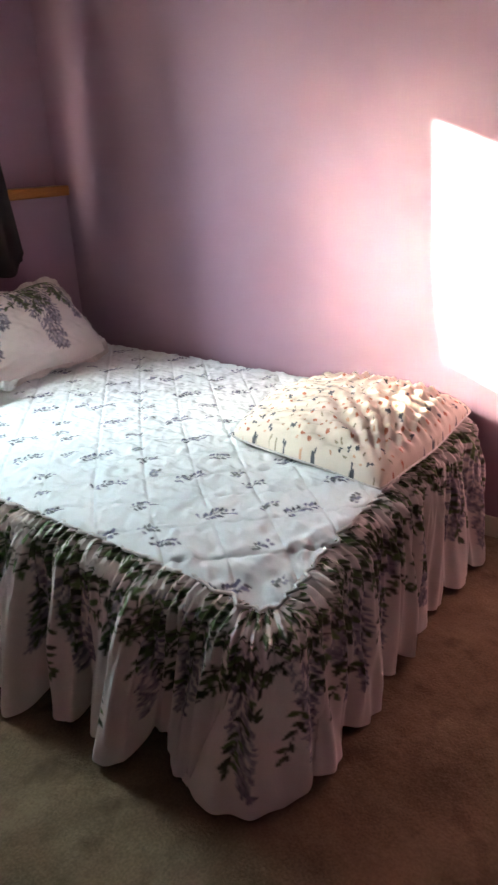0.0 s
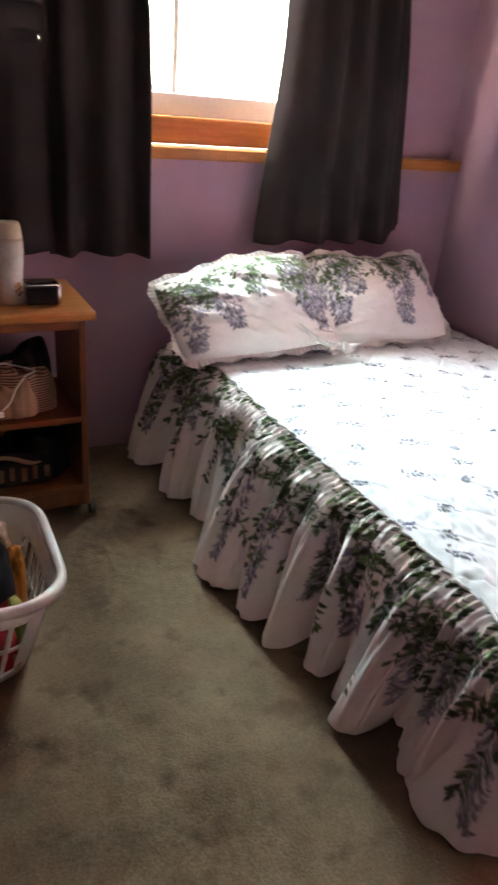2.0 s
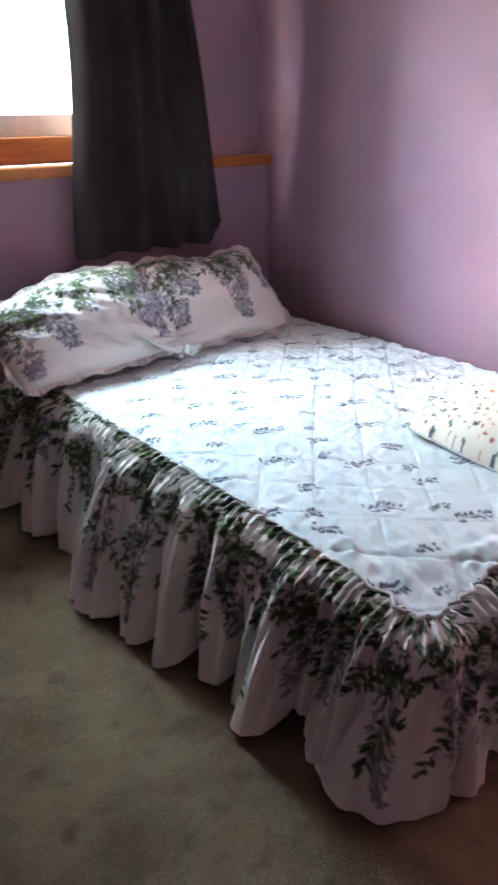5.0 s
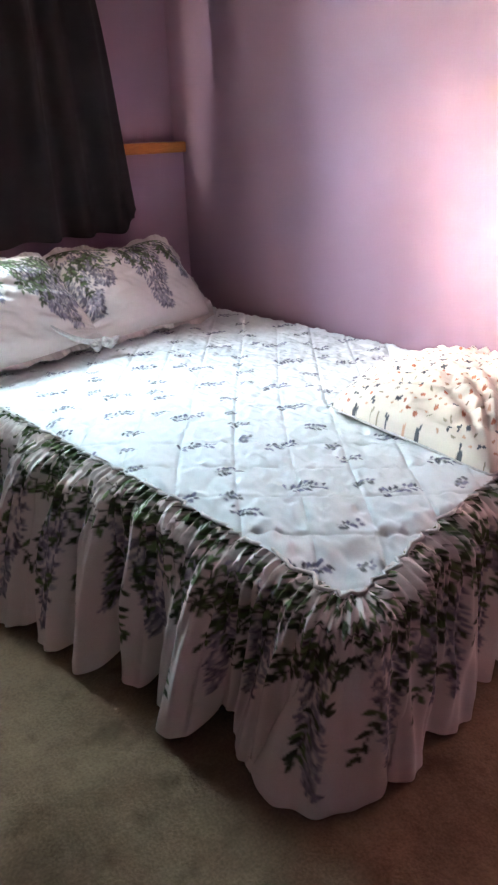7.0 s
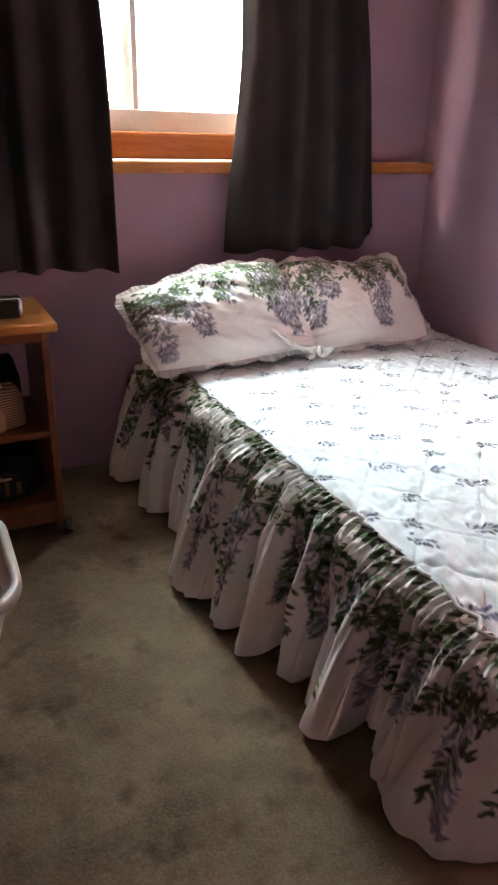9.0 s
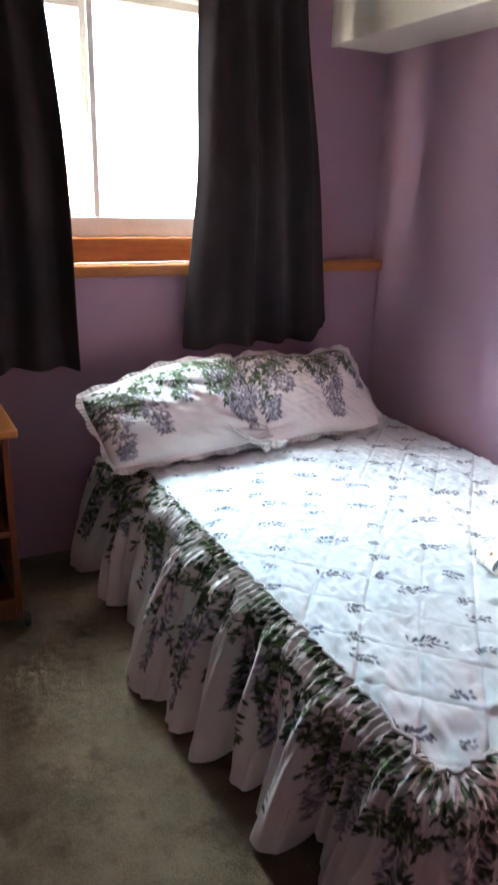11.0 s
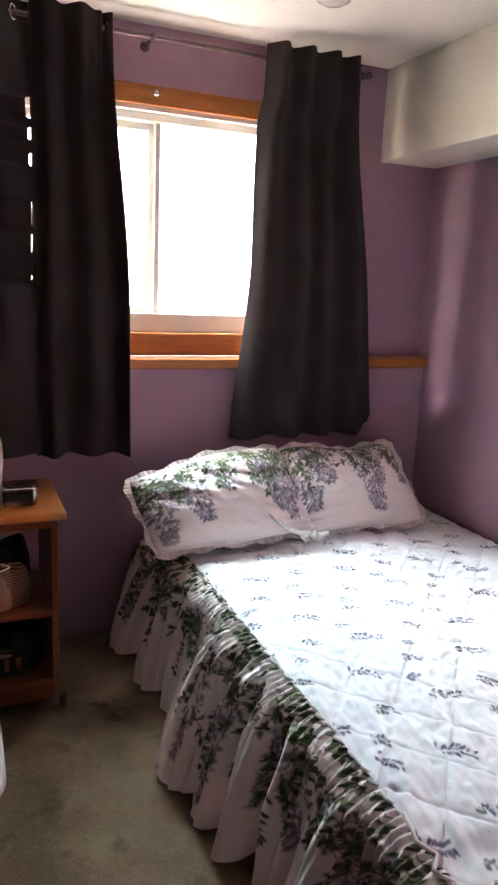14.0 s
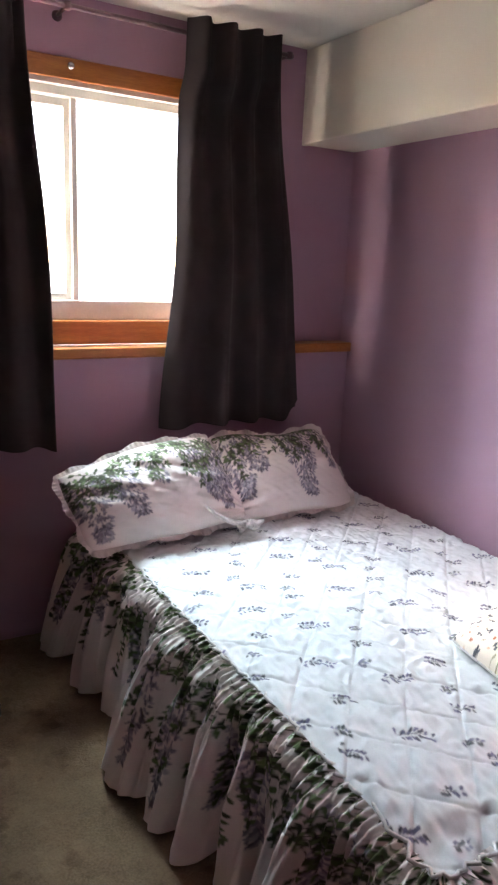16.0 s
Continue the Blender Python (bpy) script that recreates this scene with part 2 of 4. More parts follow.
class Print:
    """A cloth of width by height metres on which leaves and petals are laid one over another."""

    def __init__(self, width, height, ground, seed, scale=1.0):
        self.scale = scale
        self.a = np.ones((int(height / STEP) + 2, int(width / STEP) + 2, 3)) * np.array(ground)
        self.rng = np.random.RandomState(seed)

    def leaf(self, u, v, ang, length, width, colour):
        r = int(length / STEP) + 2
        i0, j0 = int(v / STEP), int(u / STEP)
        n, m = self.a.shape[:2]
        ia, ib, ja, jb = max(0, i0 - r), min(n, i0 + r), max(0, j0 - r), min(m, j0 + r)
        if ia >= ib or ja >= jb:
            return
        vv, uu = np.mgrid[ia:ib, ja:jb] * STEP
        du, dv = uu - u, vv - v
        t = (du * math.cos(ang) + dv * math.sin(ang)) / (length / 2) - 1
        w = np.abs(-du * math.sin(ang) + dv * math.cos(ang))
        inside = (np.abs(t) < 1) & (w < width / 2 * (1 - t * t))
        self.a[ia:ib, ja:jb][inside] = np.array(colour) * self.rng.uniform(0.75, 1.2)

    def sprig(self, u, v, ang, size, leafy, petal):
        """A small bunch: petals crowded along a stem, thickest at one end, and a few darker leaves."""
        k = max(6, int(size / 0.0068))
        bend = self.rng.uniform(-0.5, 0.5)
        self.leaf(u - 0.55 * size * math.cos(ang), v - 0.55 * size * math.sin(ang), ang, size * 0.9, 0.0030, leafy)
        for i in range(k):
            f = i / (k - 1)
            turn = ang + bend * (f - 0.5)
            x, y = u + (f - 0.5) * size * math.cos(turn), v + (f - 0.5) * size * math.sin(turn)
            for side in (-1, 1):
                if self.rng.rand() < 0.15:
                    continue
                out = side * self.rng.uniform(0.0, 0.13) * size * (1 - 0.7 * f)
                self.leaf(x - out * math.sin(turn), y + out * math.cos(turn), turn + side * self.rng.uniform(0.5, 1.5), self.rng.uniform(0.012, 0.019) * (0.6 + 6 * size), self.rng.uniform(0.0066, 0.0088), petal if self.rng.rand() < 0.6 else leafy)

    def spray(self, u, v, ang, size, colours):
        """A curved twig with separate leaves on both sides and one at the tip."""
        bow, k = self.rng.uniform(-0.9, 0.9), max(4, int(size / (0.019 * self.scale)))
        x, y, turn = u, v, ang
        for i in range(k):
            self.leaf(x, y, turn, size / k * 1.25, 0.0045, (0.075, 0.065, 0.05))
            x, y, turn = x + size / k * math.cos(turn), y + size / k * math.sin(turn), turn + bow / k
            for s in (-1, 1):
                if self.rng.rand() < 0.22:
                    continue
                big = self.rng.uniform(0.6, 1.25)
                j = self.rng.uniform(-0.008, 0.008)
                self.leaf(x + j * math.cos(turn), y + j * math.sin(turn), turn + s * self.rng.uniform(0.35, 1.35), self.scale * 0.028 * big, self.scale * 0.0125 * big ** 0.6, colours[self.rng.randint(len(colours))])
        self.leaf(x, y, turn, 0.030 * self.scale, 0.012 * self.scale, colours[0])

    def raceme(self, u, v, length, width, colours):
        """A hanging bunch of petals that narrows downwards."""
        lean = self.rng.uniform(-0.25, 0.25)
        for i in range(int(length * width * 8500)):
            f = self.rng.uniform(0, 1) ** 0.85
            d = self.rng.uniform(-0.5, 0.5)
            w = width * (1 - 0.85 * f) ** 0.8 * d + lean * f * length
            self.leaf(u + w, v + f * length, math.pi / 2 - 1.8 * d + self.rng.uniform(-0.35, 0.35), self.scale * self.rng.uniform(0.015, 0.025), self.scale * self.rng.uniform(0.0065, 0.0090), colours[self.rng.randint(len(colours))])

    def soften(self):
        """The dye bleeds a little into the cloth."""
        for axis in (0, 1):
            self.a = 0.5 * self.a + 0.25 * (np.roll(self.a, 1, axis) + np.roll(self.a, -1, axis))
        return self

    def at(self, u, v):
        n, m = self.a.shape[:2]
        return self.a[np.clip((v / STEP).astype(int), 0, n - 1), np.clip((u / STEP).astype(int), 0, m - 1)]


# white cotton, with the walls' pink bounce light mixed into its colour
WHITE = (0.81, 0.752, 0.735)
GREENS = ((0.072, 0.100, 0.048), (0.115, 0.175, 0.075), (0.052, 0.068, 0.040), (0.20, 0.29, 0.14))
LILACS = ((0.235, 0.215, 0.28), (0.33, 0.305, 0.38), (0.15, 0.14, 0.18), (0.42, 0.40, 0.46))


def vine_print(width, height, top, drop, seed, every=0.20, bold=1.0, scale=1.0):
    """White cotton with a leafy vine along its upper edge, from which bunches of lilac flowers hang."""
    pr = Print(width, height, WHITE, seed, scale)
    rng = pr.rng
    greens = [tuple(c + (1 - bold) * 0.14 for c in g) for g in GREENS]
    u = rng.uniform(0.0, every)
    while u < width:
        v = top + rng.uniform(-0.02, 0.04)
        long = rng.uniform(0.55, 1.0)
        pr.raceme(u, v + rng.uniform(0, 0.04), drop * long, rng.uniform(0.085, 0.12), LILACS)
        if rng.rand() < 0.5:
            pr.raceme(u + rng.uniform(-0.09, 0.09), v, drop * rng.uniform(0.3, 0.6), rng.uniform(0.06, 0.09), LILACS)
        for k in range(rng.randint(2, 4)):
            pr.spray(u + rng.uniform(-0.07, 0.07), v + drop * rng.uniform(0.0, 0.30), math.pi / 2 + rng.uniform(-0.7, 0.7), drop * rng.uniform(0.25, 0.5), greens[:3])
        pr.spray(u + rng.uniform(-0.05, 0.05), v + drop * long * 0.55, math.pi / 2 + rng.uniform(-0.9, 0.9), drop * 0.38, greens[:3])
        u += every * rng.uniform(0.75, 1.3)
    u = 0.0
    while u < width:
        pr.spray(u, top + rng.uniform(-0.07, 0.10) * scale, rng.uniform(-0.5, 0.6) + (math.pi if rng.rand() < 0.4 else 0), rng.uniform(0.07, 0.13), greens)
        u += 0.0165
    return pr.soften()


# ---------------------------------------------------------------- the room
XL, YB, ZC = -3.35, -4.0, 2.36                            # left wall, back wall, ceiling
LEDGE, YU = 1.15, 0.06                                    # the ledge's top; the upper wall stands back behind the lower
WX0, WX1, WZ0, WZ1 = -1.93, -0.63, 1.245, 2.09            # the opening of the window


def structure(name, bm, material, label, category):
    return tagged(part(name, bm, material, None), label, category, "", "structure")


def carpet():
    nx, ny = 300, 360
    x, y = np.meshgrid(np.linspace(XL, 0, nx), np.linspace(YB, YU, ny))
    rng = np.random.RandomState(3)
    z = 0.003 * ripple(x * 6, y * 6, 4) + 0.0022 * rng.uniform(-1, 1, x.shape) - 0.004
    ob = sheet("floor", np.stack([x, y, z], -1), CARPET, None)
    tagged(ob, "worn beige cut-pile carpet with darker flattened patches", "carpet", "", "structure")


carpet()
structure("floor_slab", block((XL, YB, -0.15), (0, 0.2, -0.02)), OUTSIDE, "plain concrete slab under the carpet", "floor")
structure("wall_north_lower", block((XL, 0, -0.02), (0, 0.25, LEDGE - 0.043)), PURPLE, "lower mauve painted wall that juts out under the ledge", "wall")
wall_up = bmesh.new()
block((XL, YU, LEDGE), (WX0, 0.25, ZC), bm=wall_up)
block((WX1, YU, LEDGE), (0, 0.25, ZC), bm=wall_up)
block((WX0, YU, WZ1), (WX1, 0.25, ZC), bm=wall_up)
block((WX0, YU + 0.102, LEDGE), (WX1, 0.25, WZ0), bm=wall_up)
structure("wall_north_upper", wall_up, PURPLE, "upper mauve painted wall round the window", "wall")
structure("wall_east", block((0, YB, -0.02), (0.12, 0.25, ZC)), PURPLE, "mauve painted wall beside the bed", "wall")
structure("wall_west", block((XL - 0.12, YB, -0.02), (XL, 0.25, ZC)), PURPLE, "mauve painted wall facing the bed", "wall")
structure("wall_south", block((XL - 0.12, YB - 0.12, -0.02), (0.12, YB, ZC)), PURPLE, "mauve painted wall behind the camera", "wall")
structure("ceiling", block((XL - 0.12, YB - 0.12, ZC), (0.12, 0.25, ZC + 0.12)), CEIL, "off-white ceiling with a faint texture", "ceiling")
soffit = block((-0.287, YB, 1.99), (-0.001, YU - 0.001, ZC - 0.001), 0.006)
structure("soffit", soffit, CREAM, "boxed-in cream soffit along the top of the wall", "soffit")
structure("soffit_trim", block((-0.291, YU - 0.016, 1.986), (-0.262, YU - 0.002, ZC - 0.002), 0.004), CREAM, "narrow cream corner strip where the soffit meets the wall", "trim")
structure("baseboard", block((-0.014, YB, 0.0), (-0.001, -0.02, 0.075), 0.004), CREAM, "painted baseboard along the wall beside the bed", "baseboard")
# unseen plane, added to throw sunlight up through the window onto the ceiling
structure("bounce_ground", block((-30, 0.4, 0.7), (30, 60, 0.9)), OUTSIDE, "unseen pale ground added outside the window to bounce light in", "ground")
ledge = block((XL, -0.03, LEDGE - 0.043), (-0.001, YU + 0.02, LEDGE), 0.008, 3)
structure("trim_ledge", ledge, OAK, "honey-coloured varnished wooden ledge along the wall", "ledge")


def window():
    w = thing("window_1", (WX0, YU, WZ0), "white vinyl sliding window in a varnished wooden surround", "window", "", "structure")
    part("sill", block((WX0 + 0.001, YU - 0.012, LEDGE + 0.003), (WX1 - 0.001, YU + 0.10, WZ0), 0.006), OAK, w, "varnished wooden sill board")
    part("casing", block((WX0 - 0.05, YU - 0.016, WZ1 - 0.004), (WX1 + 0.05, YU - 0.001, WZ1 + 0.066), 0.004), OAK, w, "varnished wooden head casing")
    for x in (WX0 - 0.05, WX1):
        part("casing", block((x, YU - 0.015, LEDGE + 0.002), (x + 0.05, YU - 0.001, WZ1 - 0.006), 0.004), OAK, w, "varnished wooden side casing")
    part("jamb", block((WX0 + 0.001, YU, WZ1 - 0.02), (WX1 - 0.001, YU + 0.17, WZ1 - 0.001)), VINYL, w)
    y0, y1, RAIL = YU + 0.035, YU + 0.10, 0.074
    fr = bmesh.new()
    block((WX0, y0, WZ0), (WX1, y1, WZ0 + RAIL), 0.004, bm=fr)
    block((WX0, y0, WZ1 - 0.05), (WX1, y1, WZ1), 0.004, bm=fr)
    block((WX0, y0 + 0.001, WZ0), (WX0 + 0.045, y1 - 0.001, WZ1), 0.004, bm=fr)
    block((WX1 - 0.045, y0 + 0.001, WZ0), (WX1, y1 - 0.001, WZ1), 0.004, bm=fr)
    frame_part = part("window_frame", fr, VINYL, w, "white vinyl frame")
    xm = -1.277
    part("meeting_stile", block((xm - 0.004, y0 + 0.006, WZ0 + RAIL), (xm + 0.020, y0 + 0.027, WZ1 - 0.05), 0.004), VINYL, frame_part)
    sash = bmesh.new()
    block((xm - 0.026, y0 + 0.028, WZ0 + RAIL + 0.001), (xm + 0.012, y0 + 0.057, WZ1 - 0.051), 0.003, bm=sash)
    block((WX0 + 0.046, y0 + 0.03, WZ0 + RAIL), (xm - 0.022, y0 + 0.055, WZ0 + RAIL + 0.026), 0.003, bm=sash)
    block((WX0 + 0.046, y0 + 0.03, WZ1 - 0.08), (xm - 0.022, y0 + 0.055, WZ1 - 0.052), 0.003, bm=sash)
    sash_part = part("sash", sash, VINYL, w, "sliding vinyl sash")
    for a, b, yy in ((WX0 + 0.046, xm - 0.024, y0 + 0.042), (xm + 0.02, WX1 - 0.046, y0 + 0.02)):
        p = part("pane", block((a, yy, WZ0 + RAIL), (b, yy + 0.004, WZ1 - 0.05)), GLASS, sash_part if b < xm else w, "clear glass")
        p.visible_shadow = False
    part("knob", lathe([(0.004, 0), (0.004, 0.012), (0.011, 0.016), (0.013, 0.024), (0.009, 0.031), (0.002, 0.033)], (-1.30, YU - 0.016, 2.125), 14, axis=(0, -1, 0)), CHROME, w, "small metal knob on the casing", True)


window()

# ---------------------------------------------------------------- rod and curtains
ROD_Y, ROD_Z = -0.066, 2.283


def curtain_rod():
    r = thing("curtain_rod", (-1.336, ROD_Y, ROD_Z), "thin dark metal curtain rod on wall brackets", "curtain rod")
    part("pole", tube([(-2.75, ROD_Y, ROD_Z), (-0.44, ROD_Y, ROD_Z)], 0.0085, 12), ROD, r, "", True)
    for x in (-2.6, -1.336, -0.455):
        b = tube([(x, YU - 0.002, ROD_Z), (x, ROD_Y - 0.004, ROD_Z)], 0.006, 8)
        lathe([(0.018, 0), (0.018, 0.004), (0.008, 0.008)], (x, YU - 0.001, ROD_Z), 14, b, axis=(0, -1, 0))
        lathe([(0.012, -0.012), (0.014, 0), (0.012, 0.012)], (x, ROD_Y, ROD_Z), 12, b)
        part("bracket", b, ROD, r, "", True)


curtain_rod()


def ceiling_light():
    x, y = -0.955, -0.675
    c = thing("ceiling_light", (x, y, ZC), "small flush ceiling light with a bronze rim and white glass", "ceiling light")
    part("canopy", lathe([(0.075, 0.0), (0.075, -0.018), (0.066, -0.030), (0.060, -0.052), (0.052, -0.056)], (x, y, ZC - 0.001), 32), plain("bronze_metal", (0.20, 0.12, 0.07), 0.35, 0.8), c, "bronze metal rim", True)
    part("shade", lathe([(0.056, -0.050), (0.058, -0.062), (0.050, -0.080), (0.030, -0.091), (0.004, -0.094)], (x, y, ZC), 32), plain("white_glass", (0.72, 0.71, 0.69), 0.12), c, "unlit white glass shade", True)


ceiling_light()


def smooth01(t):
    t = np.clip(t, 0, 1)
    return t * t * (3 - 2 * t)


def curtain(left_top, left_low, right_top, right_low, z_low, folds, seed, label, slits=None, loose=0.5, bow=0.0, round_hem=0.0, header=0.0):
    """A grommet curtain of dark cloth that hangs in folds from the rod."""
    z_top = 2.328
    c = thing("curtain", ((left_top + right_top) / 2, ROD_Y, z_top), label, "curtain", "dark curtains at the window")
    n, m = 300, 170
    v, u = np.meshgrid(np.linspace(0, 1, n), np.linspace(0, 1, m), indexing="ij")
    z = z_top + (z_low - z_top) * v
    flow = smooth01(v) * 0.6 + 0.4 * v
    low = smooth01((1.60 - z) / 0.80)
    a = left_top + (left_low - left_top) * (0.62 * low + 0.38 * v if -1.2 < left_low < -0.9 else flow)
    b = right_top + (right_low - right_top) * flow
    a = a + 0.003 * np.sin(9 * v + seed)
    b = b + 0.006 * np.sin(8 * v + 2 * seed) + bow * np.sin(math.pi * v)
    if slits:
        open_here = np.zeros_like(z)
        for zc, half, deep in slits:
            open_here = np.maximum(open_here, deep * smooth01((half - np.abs(z - zc)) / 0.008 + 0.5))
        b = b - open_here
    warp = u + 0.045 * loose * ripple(u * 9 + 0 * v, v * 2.0, seed, 2) * smooth01(v * 1.5) * np.sin(math.pi * u)
    x = a + (b - a) * warp
    ph = math.pi * folds * (u + 0.10 * loose * np.sin(2.2 * u * math.pi + seed) * v)
    amp = 0.034 * (1 - 0.05 * smooth01(v * 1.3)) + 0.004 * np.sin(5 * v + seed)
    y = ROD_Y - 0.016 * smooth01((2.1 - z) / 0.7) + amp * np.cos(ph) * 0.85 + 0.006 * ripple(u * 16, v * 5, seed + 1, 2) * smooth01(v * 2)
    y = y - header * smooth01((z - 2.05) / 0.12) * smooth01((0.90 - u) / 0.06)
    y = np.minimum(y, np.where(z < 1.35, -0.040, 0.02))
    z = z + (0.004 * np.cos(ph * 1.0 + 0.4) + 0.009 * ripple(u * 5, 0 * v, seed + 5, 1)) * v
    z = z + 0.045 * smooth01((u - 0.88) / 0.12) ** 2 * smooth01((v - 0.93) / 0.07) * round_hem   # the hem turns up at its outer corner
    x = x - 0.018 * smooth01((u - 0.90) / 0.10) * smooth01((v - 0.955) / 0.045) * round_hem
    ob = sheet("cloth", np.stack([x, y, z], -1), CURTAIN, c)
    so = ob.modifiers.new("thick", "SOLIDIFY")
    so.thickness, so.offset = 0.003, 0
    for k in range(folds):
        uu = (k + 0.5) / folds
        xx = left_top + (right_top - left_top) * uu
        slope = 1 if k % 2 else -1
        ring = [(xx + 0.021 * math.cos(t) * 0.55, ROD_Y + slope * 0.021 * math.cos(t) * 0.83, ROD_Z + 0.0215 * math.sin(t)) for t in np.linspace(0, math.tau, 18, endpoint=False)]
        last = k == folds - 1
        part("grommet", tube(ring, 0.0042 if last else 0.0032, 8, closed=True), CHROME if last else ROD, c, "bright metal grommet ring" if last else "dark metal grommet ring", True)
    return c


curtain(-0.908, -0.992, -0.468, -0.302, 0.825, 8, 2, "dark brown-black grommet curtain hanging over the head of the bed", bow=-0.016, round_hem=1.0, header=0.045)
curtain(-1.757, -1.765, -1.482, -1.412, 0.785, 5, 5, "dark brown-black grommet curtain drawn back from the window pane", bow=0.006, header=0.045)
curtain(-2.62, -2.66, -1.752, -1.740, 0.800, 8, 9, "dark brown-black grommet curtain covering the end of the window",
        slits=((2.005, 0.034, 0.026), (1.922, 0.022, 0.022), (1.838, 0.022, 0.022), (1.66, 0.045, 0.0164), (1.56, 0.035, 0.0178), (1.44, 0.012, 0.019)), loose=0.3)

# ---------------------------------------------------------------- the bed
BX0, BX1, BYF, BYH, BZ = -1.315, -0.040, -1.925, -0.05, 0.47


def bed():
    b = thing("bed", ((BX0 + BX1) / 2, (BYF + BYH) / 2, 0), "low double bed hidden under a flounced spread", "bed")
    part("mattress", block((BX0 + 0.03, BYF + 0.03, 0.24), (BX1 - 0.01, BYH, BZ - 0.055), 0.05, 4), VINYL, b, "pale mattress")
    part("base", block((BX0 + 0.05, BYF + 0.05, 0.10), (BX1 - 0.02, BYH, 0.238), 0.01), BLACK, b, "dark bed base")
    for x in (BX0 + 0.12, BX1 - 0.12):
        for y in (BYF + 0.12, BYH - 0.12):
            part("leg", lathe([(0.02, 0.0), (0.025, 0.10)], (x, y, 0), 12), BLACK, b)


bed()


def dip(x, y):
    """How far the spread sags towards the corner of the foot, and its large soft unevenness."""
    d = np.hypot((x - BX0 - 0.07) / 0.17, (y - BYF - 0.05) / 0.12)
    s = -0.040 * np.exp(-d * d)
    along = (x - BX0 - 0.26) * 0.40 + (y - BYF - 0.11)
    fold = 0.006 * np.exp(-((along / 0.016) ** 2)) * np.exp(-(((x - BX0 - 0.24) / 0.11) ** 2))
    return s + fold + 0.005 * ripple(x * 7, y * 7, 21, 2)


def rounding(x, y):
    """The drop of the top towards the edges of the mattress."""
    e = np.minimum(np.minimum(x - BX0, BX1 + 0.075 - x), y - BYF)
    return -0.030 * np.clip(1 - e / 0.09, 0, 1) ** 2


def askew(x, y):
    """The foot of the spread hangs further over towards its open corner."""
    f = np.clip((-1.15 - y) / 0.75, 0, 1)
    return -0.080 * np.clip(-x / 1.25, 0, 1.1) * f * f * (3 - 2 * f)


def spread():
    s = thing("bedspread", ((BX0 + BX1) / 2, (BYF + BYH) / 2, BZ), "white quilted bedspread with lilac sprigs and a gathered floral flounce", "bedspread")
    ins = 0.045
    x, y = np.meshgrid(np.arange(BX0 + ins, BX1 + 0.001, 0.0027), np.arange(BYF + ins, BYH, 0.0027))
    # rounded corner at the open side of the foot
    rc = 0.060
    dx, dy = np.minimum(x - (BX0 + ins + rc), 0), np.minimum(y - (BYF + ins + rc), 0)
    pull = np.maximum(-dx, -dy) / np.maximum(np.hypot(dx, dy), 1e-9)
    both = (dx < 0) & (dy < 0)
    x, y = np.where(both, x - dx + dx * pull, x), np.where(both, y - dy + dy * pull, y)
    q = 0.128
    a, b = (x + y) / math.sqrt(2) / q + 0.02 * ripple(x * 9, y * 9, 31, 1), (x - y) / math.sqrt(2) / q + 0.02 * ripple(x * 9, y * 9, 32, 1)
    fa, fb = np.abs(np.sin(math.pi * a)), np.abs(np.sin(math.pi * b))
    puff = 0.0062 * np.minimum(1, fa * 5.0) ** 0.5 * np.minimum(1, fb * 5.0) ** 0.5 * (0.8 + 0.2 * fa * fb)
    crease = 0.0026 * ripple(x * 70, y * 70, 33, 3) * np.minimum(1, 2 * np.minimum(fa, fb)) + 0.0024 * ripple(x * 130, y * 130, 35, 2) * (1 - 0.5 * fa * fb) + 0.0028 * ripple(x * 28 + y * 20, y * 90 - x * 50, 34, 2)
    z = BZ - 0.004 + puff + crease + dip(x, y) + rounding(x, y)
    pr = Print(BX1 - BX0 + 0.05, BYH - BYF + 0.05, (0.725, 0.760, 0.780), 8)
    rng = pr.rng
    # rows of long sprigs, each with a middling and a small one between
    for j in range(-1, 14):
        for i in range(-1, 6):
            u, v = 0.15 + 0.11 * (j % 2) + 0.012 * j + 0.34 * i, 0.63 + 0.155 * (j - 4)
            jit = lambda: rng.uniform(-0.010, 0.010)
            pr.sprig(u + jit(), v + jit(), rng.uniform(0.30, 0.62), rng.uniform(0.074, 0.088), (0.085, 0.09, 0.125), (0.165, 0.17, 0.27))
            pr.sprig(u + 0.168 + jit(), v - 0.012 + jit(), rng.uniform(0.2, 1.3), rng.uniform(0.044, 0.056), (0.085, 0.095, 0.11), (0.14, 0.14, 0.22))
            pr.sprig(u + 0.095 + jit(), v + 0.070 + jit(), rng.uniform(-0.3, 0.9), rng.uniform(0.032, 0.042), (0.16, 0.18, 0.19), (0.24, 0.25, 0.34))
    pr.soften()
    sheet("quilted_top", np.stack([x, y + askew(x, y), z], -1), QUILTED, s, "white quilted cotton with diamond stitching and lilac sprigs", pr.at(x - BX0, BYH - y + 0.0))
    # the flounce: down the open side, round the foot and to the wall
    r = 0.115
    side, arc, foot = (BYH - BYF - r), r * math.pi / 2, (BX1 - BX0 - 2 * r)
    total = side + 2 * arc + foot
    down = 0.10 + 0.402
    ss, vv = np.meshgrid(np.arange(0, total, 0.0026), np.linspace(0, down, 170))
    px, py, nx, ny = np.zeros_like(ss), np.zeros_like(ss), np.zeros_like(ss), np.zeros_like(ss)
    m1 = ss < side
    px[m1], py[m1], nx[m1] = BX0, BYH - ss[m1], -1
    m2 = (ss >= side) & (ss < side + arc)
    an = (ss[m2] - side) / r
